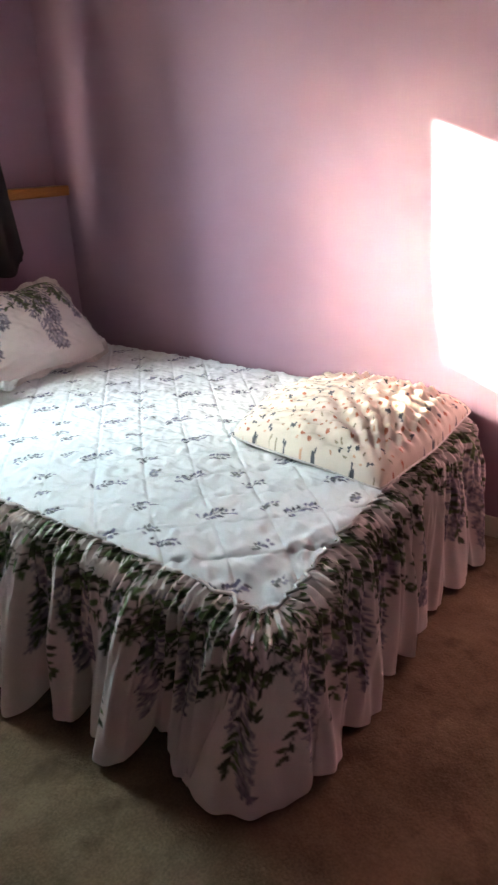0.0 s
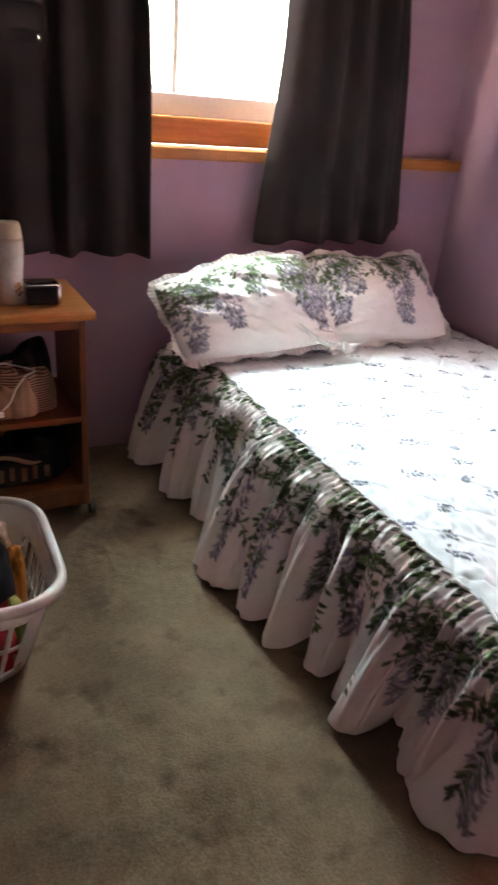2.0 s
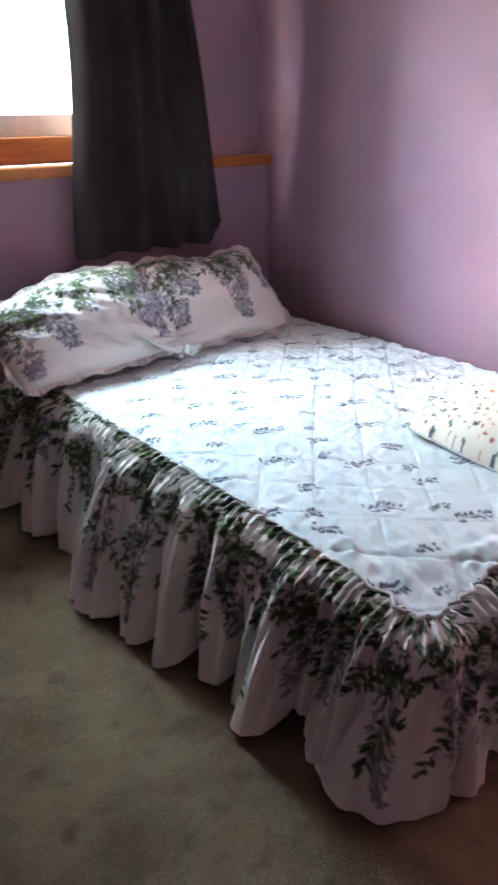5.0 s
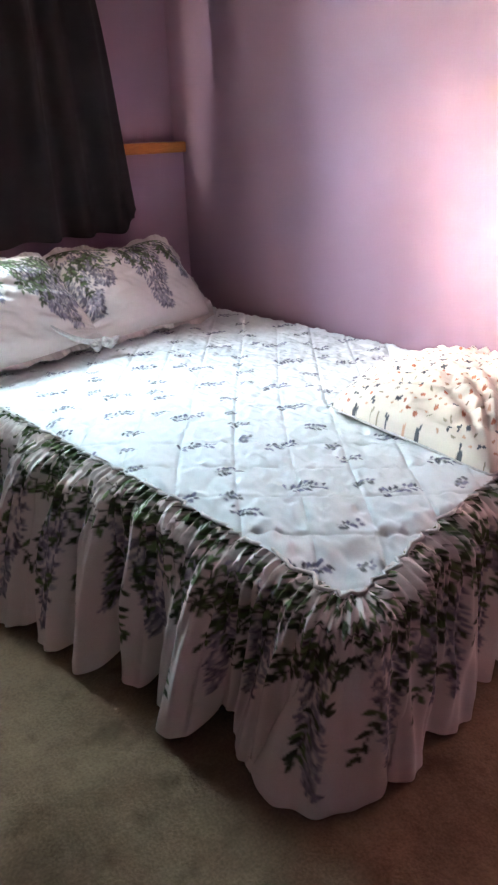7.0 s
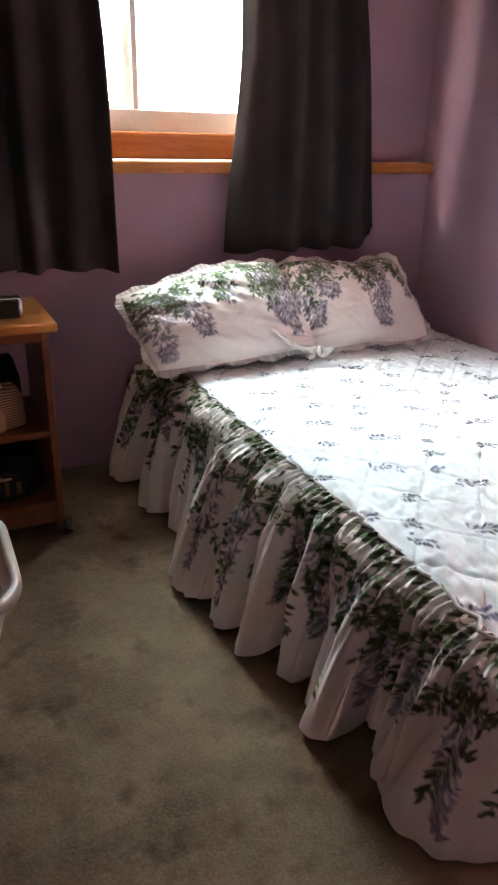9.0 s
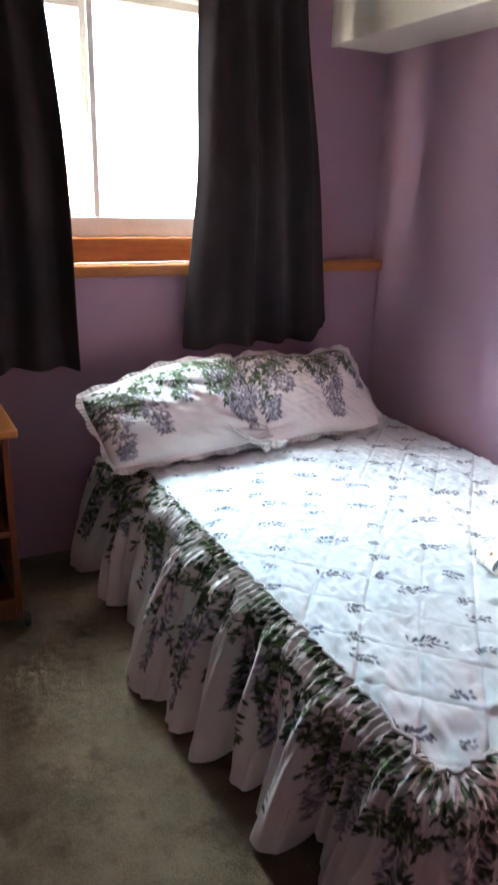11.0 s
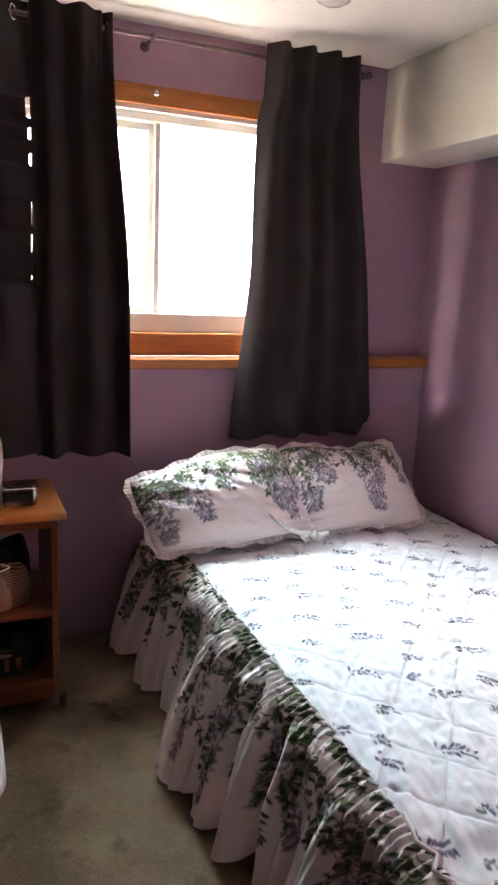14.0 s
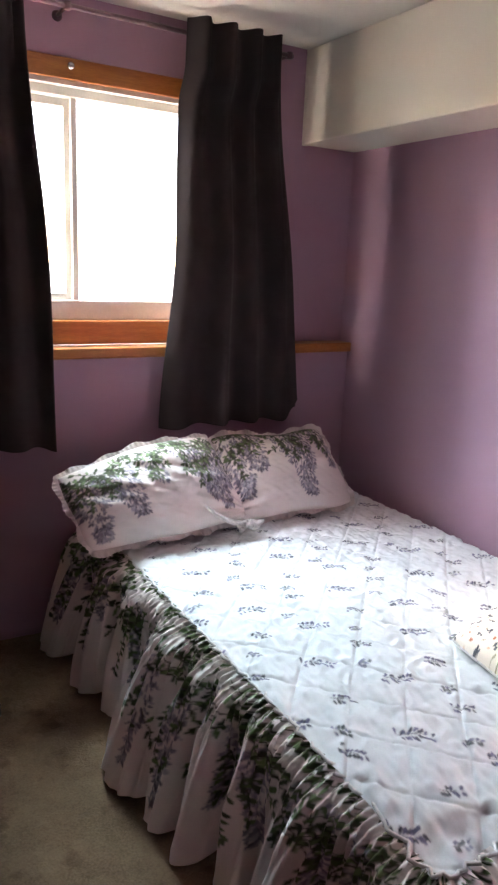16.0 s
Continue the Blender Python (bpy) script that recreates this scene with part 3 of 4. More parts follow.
    px[m2], py[m2], nx[m2], ny[m2] = BX0 + r - r * np.cos(an), BYF + r - r * np.sin(an), -np.cos(an), -np.sin(an)
    m3 = (ss >= side + arc) & (ss < side + arc + foot)
    px[m3], py[m3], ny[m3] = BX0 + r + ss[m3] - side - arc, BYF, -1
    m4 = ss >= side + arc + foot
    an = (ss[m4] - side - arc - foot) / r
    px[m4], py[m4], nx[m4], ny[m4] = BX1 - r + r * np.sin(an), BYF + r - r * np.cos(an), np.sin(an), -np.cos(an)
    tx, ty = -ny, nx
    # over the edge of the mattress, then straight down
    f = np.clip(vv / 0.10, 0, 1)
    bend = f * math.pi / 2
    off = -0.058 + 0.063 * np.sin(bend)
    z = BZ - 0.004 - 0.052 * (1 - np.cos(bend)) - np.clip(vv - 0.10, 0, None)
    drop = np.clip((vv - 0.06) / (down - 0.06), 0, 1)
    # the deep folds: where each stands along the edge, how far its hem reaches out, how wide it is
    folds = [(0.09, 0.185, 0.15), (0.40, 0.15, 0.12), (0.60, 0.10, 0.09), (0.90, 0.21, 0.15), (1.105, 0.175, 0.075), (1.235, 0.155, 0.062),
             (1.365, 0.095, 0.055), (1.475, 0.080, 0.045), (1.56, 0.135, 0.065), (1.76, 0.060, 0.09), (1.87, 0.108, 0.14), (2.00, 0.108, 0.09),
             (2.17, 0.112, 0.11), (2.315, 0.084, 0.050), (2.40, 0.098, 0.045), (2.51, 0.080, 0.055), (2.63, 0.066, 0.055), (2.79, 0.088, 0.085), (2.94, 0.098, 0.070)]
    sway = ss + 0.010 * np.sin(vv * 9 + ss * 5)
    reach, slip, rank = np.zeros_like(ss) + 0.022, np.zeros_like(ss), np.zeros_like(ss)
    for centre, far, half in folds:
        wide = half * (0.60 + 0.40 * drop)
        t = (sway - centre) / wide
        bump = np.where(np.abs(t) < 1, np.clip(np.cos(t * math.pi / 2), 0, 1) ** 0.62, 0) * far
        more = np.maximum(reach, bump)
        slip = np.where(bump > reach, 0.16 * min(far, 1.1 * half) * np.sin(math.pi * np.clip(t, -1, 1)), slip)
        rank = np.where(bump > reach, bump / far, rank)
        reach = more
    wave = rank
    swing = drop**0.58
    lean = reach * swing
    slip = slip * swing
    gather = np.clip(1 - vv / 0.27, 0, 1) ** 0.8 * np.clip(vv / 0.006, 0, 1)
    broken = 0.82 + 0.18 * np.sin(math.tau * vv / 0.058 + 3.2 * ripple(ss * 26, vv * 6, 44, 2))
    fine = broken * (0.7 + 0.4 * ripple(ss * 31, vv * 40, 46, 2)) * np.sin(math.tau * (ss / 0.0230 + 0.95 * ripple(ss * 17, vv * 7, 41, 2) + 2.6 * vv))
    fine2 = np.sin(math.tau * (ss / 0.0125 + 0.7 * ripple(ss * 34, vv * 22, 42, 2) - 3.0 * vv))
    small = np.sin(math.tau * (ss / 0.052 + 0.8 * ripple(ss * 9, vv * 3, 45, 2)))
    tuck = -0.004 * (np.exp(-(((vv - 0.030) / 0.006) ** 2)) + np.exp(-(((vv - 0.075) / 0.007) ** 2)))
    n_off = off + lean + gather * (0.0130 * fine + 0.0055 * fine2) + tuck * gather + drop * (1.15 - drop) * (0.030 * small + 0.018 * np.sin(math.tau * (ss / 0.031 + 0.9 * ripple(ss * 12, vv * 2, 47, 2)))) + 0.005 * drop * ripple(ss * 34, vv * 3, 49, 2) + 0.0016 * ripple(ss * 40, vv * 22, 43, 3)
    X = px + nx * n_off + tx * slip
    Y = py + ny * n_off + ty * slip + askew(px, py) * (1 - drop)
    hem = drop**3
    Z = z + hem * (0.062 * (1 - wave) ** 1.2 - 0.004 + 0.006 * ripple(ss * 22, 0 * vv, 48, 2)) + gather * 0.006 * fine + (dip(px, py) * 0.8 - 0.008) * np.clip(1 - vv / 0.14, 0, 1)
    Z = np.maximum(Z, 0.008 + 0.030 * (1 - wave))
    X = np.minimum(X, -0.018)
    # the print lies flat on the cloth, so it follows the length of the folds
    mid = int(0.62 * ss.shape[0])
    run = np.concatenate([[0.0], np.cumsum(np.hypot(np.diff(X[mid]), np.diff(Y[mid])))])
    vine = vine_print(run[-1] + 0.1, down + 0.02, 0.066, 0.34, 12, 0.20)
    U, V = run[None, :] + 0.004 * gather * fine, vv
    sheet("flounce", np.stack([X, Y, Z], -1), PRINTED, s, "gathered white cotton flounce printed with green leaves and lilac wisteria", vine.at(U, V))
    # a corded seam between the two
    line = []
    for i in range(0, ss.shape[1], 6):
        line.append((X[4, i], Y[4, i], Z[4, i] + 0.004 + 0.002 * math.sin(i * 0.9)))
    part("piping", tube(line, 0.0045, 6), PIPING, s, "narrow gathered seam", True)


PIPING = stock("seam_cotton", (0.50, 0.49, 0.48), (0.76, 0.74, 0.73), 90, 300, 0.9, 0.3, 0.002)
spread()


def pillow_shape(w, h, t, n, m, seed, plump=0.42, crumple=0.006, pinch=0.05, shear=0.0, taper=0.0):
    """Front and back of a stuffed pillow about its middle: across, up and out."""
    a, b = np.meshgrid(np.linspace(-1, 1, m), np.linspace(-1, 1, n))
    wave = 1 + 0.02 * np.sin(5 * a + seed)
    X = a * w / 2 * (1 - pinch * (1 - b * b)) + 0.006 * ripple(a * 3, b * 3, seed, 2)
    Y = b * h / 2 * (1 - pinch * (1 - a * a)) * wave
    X = X * (1 - taper * b) * (1 - 0.05 * b**4 * a * a)
    Y = Y * (1 - 0.09 * a**4 * b * b)
    Y = Y * (1 + shear * a) + h * 0.5 * shear * a + 0.010 * np.sin(2.6 * a + seed) * (b > 0) * b
    bulge = np.clip((1 - a**2) * (1 - b**2), 0, 1) ** plump
    O = t / 2 * bulge
    wr = ripple(a * 11, b * 11, seed + 1, 3)
    front = np.stack([X, Y, O + crumple * wr * bulge], -1)
    back = np.stack([X, Y, -O * 0.9], -1)
    return front, back, a, b


def place(P, m):
    return P @ np.array(m.to_3x3()).T + np.array(m.translation)


def ruffle_band(front, width, waves, seed):
    """A frill round the outline of a pillow."""
    rim = np.concatenate([front[0, :-1], front[:-1, -1], front[-1, :0:-1], front[:0:-1, 0]])
    mid = rim.mean(0)
    k = len(rim)
    prev, nxt = np.roll(rim, 3, 0), np.roll(rim, -3, 0)
    way = nxt - prev
    out = np.stack([way[:, 1], -way[:, 0], 0 * way[:, 0]], -1)
    out /= np.linalg.norm(out, axis=1, keepdims=True) + 1e-9
    out *= np.sign(((rim - mid) * out).sum(1, keepdims=True))
    ph = np.arange(k) / k * waves * math.tau
    rows = []
    for f in np.linspace(0, 1, 7):
        side = 0.0022 * f * np.sin(ph + 1.6 * np.sin(ph / 5 + seed)) + 0.002 * f * np.sin(2.3 * ph)
        rows.append(rim + out * (width * f * (1 + 0.30 * np.sin(ph * 0.37) + 0.25 * np.sin(ph * 0.113 + seed)))[:, None] + np.stack([0 * side, 0 * side, side], -1))
    return np.stack(rows)


def sham(mat_world, w, h, t, seed, label, bunches, shear, taper, pinch=0.06, slant=0.0):
    p = thing("pillow", tuple(mat_world.translation), label, "pillow", "two floral pillows at the head of the bed")
    front, back, a, b = pillow_shape(w, h, t, 120, 190, seed, 0.52, 0.007, pinch, shear, taper)
    front[..., 2] += 0.010 * np.exp(-((a - 0.2) / 0.25) ** 2) * np.sin(4 * b)
    # folds that run out from the knot between the pillows
    way = -1 if slant == 0 else 1
    near = np.hypot(a - way * 0.95, (b + 0.75) * 0.6)
    full = np.clip((1 - a**2) * (1 - b**2) * 5, 0, 1)
    front[..., 2] += 0.0075 * full * np.sin(15 * np.arctan2(b + 0.85, way * (1.05 - way * a)) + seed) * np.exp(-((near / 0.55) ** 2))
    front[..., 0] -= slant * b
    back[..., 0] -= slant * b
    pr = Print(w + 0.1, h + 0.1, WHITE, seed, 0.85)
    greens = [tuple(c + 0.03 for c in g) for g in GREENS]
    for at_u, at_v, long, wide in bunches:
        pr.raceme(at_u * w, at_v * h, 1.12 * long * h, 1.3 * wide, LILACS)
        for k in range(4):
            pr.spray((at_u + pr.rng.uniform(-0.09, 0.09)) * w, (at_v + pr.rng.uniform(0.0, 0.12)) * h, math.pi / 2 + pr.rng.uniform(-1.0, 1.0), long * h * pr.rng.uniform(0.3, 0.6), greens[:3])
        for k in range(9):
            pr.spray((at_u + pr.rng.uniform(-0.13, 0.13)) * w, (at_v + pr.rng.uniform(-0.06, 0.03)) * h, pr.rng.uniform(-0.6, 0.6) + (math.pi if k % 2 else 0), pr.rng.uniform(0.05, 0.09), greens)
    pr.soften()
    u, v = (a + 1) / 2 * w, (1 - b) / 2 * h
    sheet("case_front", place(front, mat_world), PRINTED, p, "white cotton with hanging lilac wisteria", pr.at(u, v))
    sheet("case_back", place(back[:, ::-1], mat_world), PRINTED, p, "plain white back", np.ones((*a.shape, 3)) * np.array(WHITE))
    band = ruffle_band(front, 0.019, 43, seed)
    along = np.arange(band.shape[1])
    tint = np.clip(0.86 + 0.30 * ripple(along * 0.11, 0 * along, seed + 7, 3), 0.42, 1.0)
    sheet("frill", place(band, mat_world), PRINTED, p, "narrow gathered frill", np.ones((*band.shape[:2], 3)) * np.array(WHITE) * tint[None, :, None], wrap=True)


def lying(cx, cy, cz, tilt, turn=0.0, roll=0.0):
    """The pose of a pillow: its face tipped up from the bed by tilt."""
    return Matrix.Translation((cx, cy, cz)) @ Matrix.Rotation(radians(turn), 4, "Z") @ Matrix.Rotation(radians(tilt), 4, "X") @ Matrix.Rotation(radians(roll), 4, "Z")


sham(lying(-0.528, -0.262, 0.640, 52, -2, 0), 0.60, 0.375, 0.21, 61, "white wisteria-printed pillow leaning in the corner at the bed head", ((0.10, 0.10, 0.62, 0.13), (0.22, 0.02, 0.45, 0.11), (0.55, 0.04, 0.72, 0.14), (0.64, 0.05, 0.45, 0.11), (0.88, 0.04, 0.45, 0.10)), 0.0, 0.085, 0.035)
sham(lying(-1.108, -0.312, 0.640, 50, 4, 1.0), 0.675, 0.36, 0.215, 64, "white wisteria-printed pillow slumped at the open side of the bed", ((0.10, 0.22, 0.62, 0.12), (0.24, 0.20, 0.50, 0.13), (0.48, 0.20, 0.26, 0.07), (0.74, 0.16, 0.55, 0.12), (0.84, 0.18, 0.60, 0.12), (0.95, 0.16, 0.45, 0.10)), 0.12, 0.0, 0.035, 0.030)


def bow():
    b = thing("fabric_bow", (-0.79, -0.415, 0.50), "small gathered white cotton knot between the two pillows", "bow")
    bm = bmesh.new()
    for ang, ln in ((0.25, 0.062), (2.75, 0.070), (3.6, 0.055), (5.8, 0.050)):
        pts = [(-0.79 + ln * k / 5 * math.cos(ang), -0.474 + 0.012 * math.sin(k), 0.520 + ln * k / 5 * math.sin(ang) * 0.5 + 0.008 * math.sin(k * 1.7)) for k in range(6)]
        tube(pts, [0.006, 0.011, 0.015, 0.013, 0.009, 0.003], 9, bm)
    lathe([(0.003, -0.014), (0.012, -0.007), (0.014, 0.005), (0.003, 0.014)], (-0.79, -0.484, 0.522), 12, bm)
    part("loops", bm, PIPING, b, "", True)
    # a rolled fold of the case drawn tight towards the knot
    arc = [(-0.805 - 0.020 * k, -0.474 + 0.004 * k, 0.528 + 0.0012 * k * k + 0.001 * k) for k in range(9)]
    part("drawn_fold", tube(arc, [0.004, 0.008, 0.010, 0.010, 0.010, 0.009, 0.008, 0.006, 0.002], 9), PIPING, b, "", True)


bow()


def cushion():
    m = lying(-0.425, -1.660, 0.512, 2, 1)
    c = thing("cushion", (-0.435, -1.605, 0.48), "cream bed pillow with small red and dark motifs, crumpled", "pillow")
    front, back, a, b = pillow_shape(0.60, 0.56, 0.184, 220, 260, 77, 0.38, 0.0, 0.03, 0.0, 0.13)
    # creases that run in from the seams
    fan = np.arctan2(b + 1.25, a + 1.2)
    edge = np.clip((1 - np.abs(b)) * (1 - np.abs(a)) * 8, 0, 1)
    crease = 0.0062 * np.sin(44 * a + 9 * b + 3 * ripple(a * 3, b * 3, 5, 2)) * np.exp(-((b + 0.75) / 0.42) ** 2)
    crease += 0.0062 * np.sin(40 * b - 9 * a + 3 * ripple(a * 3, b * 3, 6, 2)) * np.exp(-((a - 0.8) / 0.45) ** 2)
    crease += 0.0055 * np.sin(42 * fan + 2 * ripple(a * 4, b * 4, 7, 2)) * np.exp(-((a + 0.5) ** 2 + (b + 0.4) ** 2) / 0.35)
    crease += 0.0042 * ripple(a * 26 + 8 * b, b * 15, 8, 3)
    rest = 0.030 * (1 - np.clip((1 - a**2) * (1 - b**2), 0, 1) ** 0.5)
    front[..., 2] += 1.35 * crease * edge - rest
    back[..., 2] = np.maximum(back[..., 2] - rest * 0.9, -0.034)
    pr = Print(0.75, 0.62, (0.80, 0.74, 0.66), 5)
    rng = pr.rng
    for i in range(27):
        for j in range(24):
            u, v = (i + 0.5 * (j % 2) + rng.uniform(-0.2, 0.2)) * 0.028, (j + rng.uniform(-0.3, 0.3)) * 0.028
            kind = (i * 2 + j * 3 + rng.randint(2)) % 4
            if kind == 0:
                for _ in range(5):
                    pr.leaf(u, v, rng.uniform(0, 6.28), 0.011, 0.006, (0.11, 0.12, 0.14))
            elif kind == 1:
                for _ in range(4):
                    pr.leaf(u, v, rng.uniform(-0.6, 0.6), 0.011, 0.007, (0.50, 0.19, 0.12))
            elif kind == 2:
                pr.leaf(u, v, rng.uniform(0, 3), 0.016, 0.005, (0.33, 0.30, 0.22))
            else:
                pr.leaf(u, v, rng.uniform(0, 3), 0.011, 0.007, (0.62, 0.40, 0.28))
    sheet("case_top", place(front, m), PRINTED, c, "cream printed cotton", pr.at((a + 1) * 0.30, (1 - b) * 0.28))
    sheet("case_underside", place(back[:, ::-1], m), PRINTED, c, "", pr.at((a + 1) * 0.30, (1 - b) * 0.28))
    rim = np.concatenate([front[0, :-1], front[:-1, -1], front[-1, :0:-1], front[:0:-1, 0]])[::4]
    part("seam", tube([Vector(p) for p in place(rim, m)], 0.0035, 6, closed=True), PIPING, c, "stitched seam", True)


cushion()

# ---------------------------------------------------------------- the stand beside the bed
SX0, SX1, SYF, SYB, SZ = -2.37, -1.752, -0.515, -0.14, 0.722


def stand():
    s = thing("nightstand", ((SX0 + SX1) / 2, (SYF + SYB) / 2, 0), "brown wooden open shelf stand on black casters", "nightstand")
    part("top", block((SX0 - 0.03, SYF - 0.03, SZ - 0.028), (SX1 + 0.026, SYB + 0.005, SZ), 0.008, 3), OAKT, s, "varnished top board, lighter brown than the sides")
    part("front_rail", block((SX0 + 0.022, SYF + 0.004, SZ - 0.062), (SX1 - 0.022, SYF + 0.024, SZ - 0.029), 0.002), OAKH, s)
    for x in (SX0, SX1 - 0.022):
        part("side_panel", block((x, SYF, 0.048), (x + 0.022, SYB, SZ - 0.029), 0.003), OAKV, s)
    part("shelf", block((SX0 + 0.022, SYF + 0.003, 0.352), (SX1 - 0.022, SYB - 0.01, 0.374), 0.003), OAKH, s)
    part("bottom_shelf", block((SX0 + 0.022, SYF + 0.003, 0.106), (SX1 - 0.022, SYB - 0.01, 0.126), 0.003), OAKH, s)
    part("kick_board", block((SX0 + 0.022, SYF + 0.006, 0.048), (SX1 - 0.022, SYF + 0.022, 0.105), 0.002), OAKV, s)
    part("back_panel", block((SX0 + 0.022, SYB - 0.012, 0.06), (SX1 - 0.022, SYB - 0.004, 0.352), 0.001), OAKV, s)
    for x in (SX0 + 0.03, SX1 + 0.012):
        for y in (SYF + 0.03, SYB - 0.03):
            fork = part("caster", block((x - 0.014, y - 0.012, 0.030), (x + 0.014, y + 0.014, 0.047), 0.003), BLACK, s, "black swivel caster")
            part("wheel", lathe([(0.006, -0.011), (0.019, -0.011), (0.0215, -0.006), (0.0215, 0.006), (0.019, 0.011), (0.006, 0.011)], (x, y - 0.006, 0.0215), 16, axis=(1, 0, 0)), BLACK, fork, "", True)


stand()


def desk_fan():
    cx, cy, cz = -2.145, -0.385, 0.905
    f = thing("desk_fan", (cx, cy, SZ), "round black table fan with a wire mesh grille", "fan")
    ax = Vector((0.30, -0.95, 0.06)).normalized()
    turn = Vector((0, 0, 1)).rotation_difference(ax).to_matrix()
    c = Vector((cx, cy, cz))
    P = lambda r, t, h: c + turn @ Vector((r * math.cos(t), r * math.sin(t), h))
    R = 0.158
    part("housing", lathe([(R - 0.05, -0.075), (R - 0.012, -0.06), (R, -0.03), (R + 0.002, 0.02), (R - 0.006, 0.024), (R - 0.010, 0.018), (R - 0.012, -0.02), (R - 0.03, -0.05), (R - 0.06, -0.06)], c, 48, axis=ax), BLACK, f, "black round housing", True)
    part("rim", tube([P(R + 0.001, t, 0.022) for t in np.linspace(0, math.tau, 48, endpoint=False)], 0.010, 10, closed=True), GREYRIM, f, "grey metal rim", True)
    g = bmesh.new()
    for k in range(1, 13):
        rr = 0.036 + (R - 0.046) * k / 12
        tube([P(rr, t, 0.034 - 0.5 * rr * rr) for t in np.linspace(0, math.tau, 40, endpoint=False)], 0.0014, 4, g, True)
    for k in range(36):
        t = k * math.tau / 36
        tube([P(rr, t + 1.1 * (rr - 0.04), 0.036 - 0.5 * rr * rr) for rr in np.linspace(0.034, R - 0.004, 6)], 0.0014, 4, g)
    part("grille", g, GREYRIM, f, "wire mesh grille")
    part("hub", lathe([(0.001, 0.044), (0.026, 0.042), (0.037, 0.034), (0.037, 0.022), (0.01, 0.02)], c, 24, axis=ax), BLACK, f, "", True)
    bl = bmesh.new()
    for k in range(4):
        t0 = k * math.tau / 4
        vs = [[bl.verts.new(P(0.03 + 0.105 * i / 5, t0 + 0.75 * (j / 4 - 0.5) * (0.6 + 0.4 * i / 5), -0.015 + 0.026 * (j / 4 - 0.5))) for j in range(5)] for i in range(6)]
        for i in range(5):
            for j in range(4):
                bl.faces.new((vs[i][j], vs[i + 1][j], vs[i + 1][j + 1], vs[i][j + 1]))
    part("blades", bl, BLACK, f, "dark fan blades", True)
    part("base", block((cx - 0.12, cy - 0.085, SZ), (cx + 0.125, cy + 0.07, SZ + 0.030), 0.012, 3), BLACK, f, "flat black foot")
    for sx in (-1, 1):
        part("arm", block((cx + sx * 0.118 - 0.013, cy - 0.030, SZ + 0.02), (cx + sx * 0.118 + 0.013, cy + 0.020, SZ + 0.165), 0.006), BLACK, f)


desk_fan()


def bottle(x, y, h, w, colour, cap, label, mark):
    b = thing("lotion_bottle", (x, y, SZ), label, "bottle", "bottles on the nightstand")
    r = w / 2
    body = part("body", lathe([(r * 0.84, 0), (r * 0.90, 0.005), (r * 0.86, h * 0.14), (r * 0.83, h * 0.28), (r * 0.90, h * 0.46), (r, h * 0.64), (r * 0.985, h * 0.76), (r * 0.95, h * 0.80), (r * 0.5, h * 0.803)], (x, y, SZ), 28, squash=(1, 0.62)), colour, b, "", True)
    part("cap", lathe([(r * 0.93, h * 0.806), (r * 0.945, h * 0.812), (r * 0.90, h * 0.89), (r * 0.82, h * 0.965), (r * 0.74, h * 0.99), (r * 0.62, h), (r * 0.2, h * 1.003)], (x, y, SZ), 28, squash=(1, 0.63)), cap, b, "smooth plastic cap", True)
    lab = bmesh.new()
    n = 10
    rows = []
    for hh in (h * 0.10, h * 0.20, h * 0.28, h * 0.40, h * 0.52, h * 0.64, h * 0.75):
        rr = np.interp(hh / h, (0.02, 0.14, 0.28, 0.46, 0.64, 0.76), (0.90, 0.86, 0.83, 0.90, 1.0, 0.985)) * r + 0.0012
        rows.append([lab.verts.new((x + rr * math.sin(t), y - 0.62 * rr * math.cos(t), SZ + hh)) for t in np.linspace(-0.7, 1.1, n)])
    for r0, r1 in zip(rows, rows[1:]):
        for k in range(n - 1):
            lab.faces.new((r0[k], r0[k + 1], r1[k + 1], r1[k]))
    part("paper_label", lab, mark, body, "pale printed label", True)
    motif = bmesh.new()
    for k in range(7):
        t, hh = 0.5 + 0.22 * math.sin(k * 2.1), h * (0.13 + 0.022 * k)
        rr = r * 0.86 + 0.0022
        c = (x + rr * math.sin(t), y - 0.62 * rr * math.cos(t), SZ + hh)
        lathe([(0.001, -0.006), (0.0045, -0.003), (0.005, 0.002), (0.001, 0.006)], c, 8, motif, squash=(1, 0.25))
    part("label_motif", motif, AMBER_INK, body, "orange and brown printed motif", True)


AMBER_INK = stock("orange_brown_ink", (0.12, 0.07, 0.04), (0.50, 0.24, 0.08), 60, 200, 0.5, 0.02)
IVORY = plain("ivory_plastic", (0.66, 0.56, 0.44), 0.4)
PEARL = plain("pearl_plastic", (0.62, 0.52, 0.42), 0.16)
PALEBLUE = plain("pale_blue_plastic", (0.36, 0.42, 0.52), 0.35)
LABELW = stock("label_paper", (0.44, 0.41, 0.38), (0.60, 0.56, 0.52), 22, 60, 0.25, 0.03)
bottle(-1.945, -0.415, 0.237, 0.082, PEARL, IVORY, "tall ivory lotion bottle standing on the nightstand", LABELW)
bottle(-2.004, -0.345, 0.245, 0.066, PEARL, PALEBLUE, "tall pale bottle with a blue-grey cap on the nightstand", LABELW)


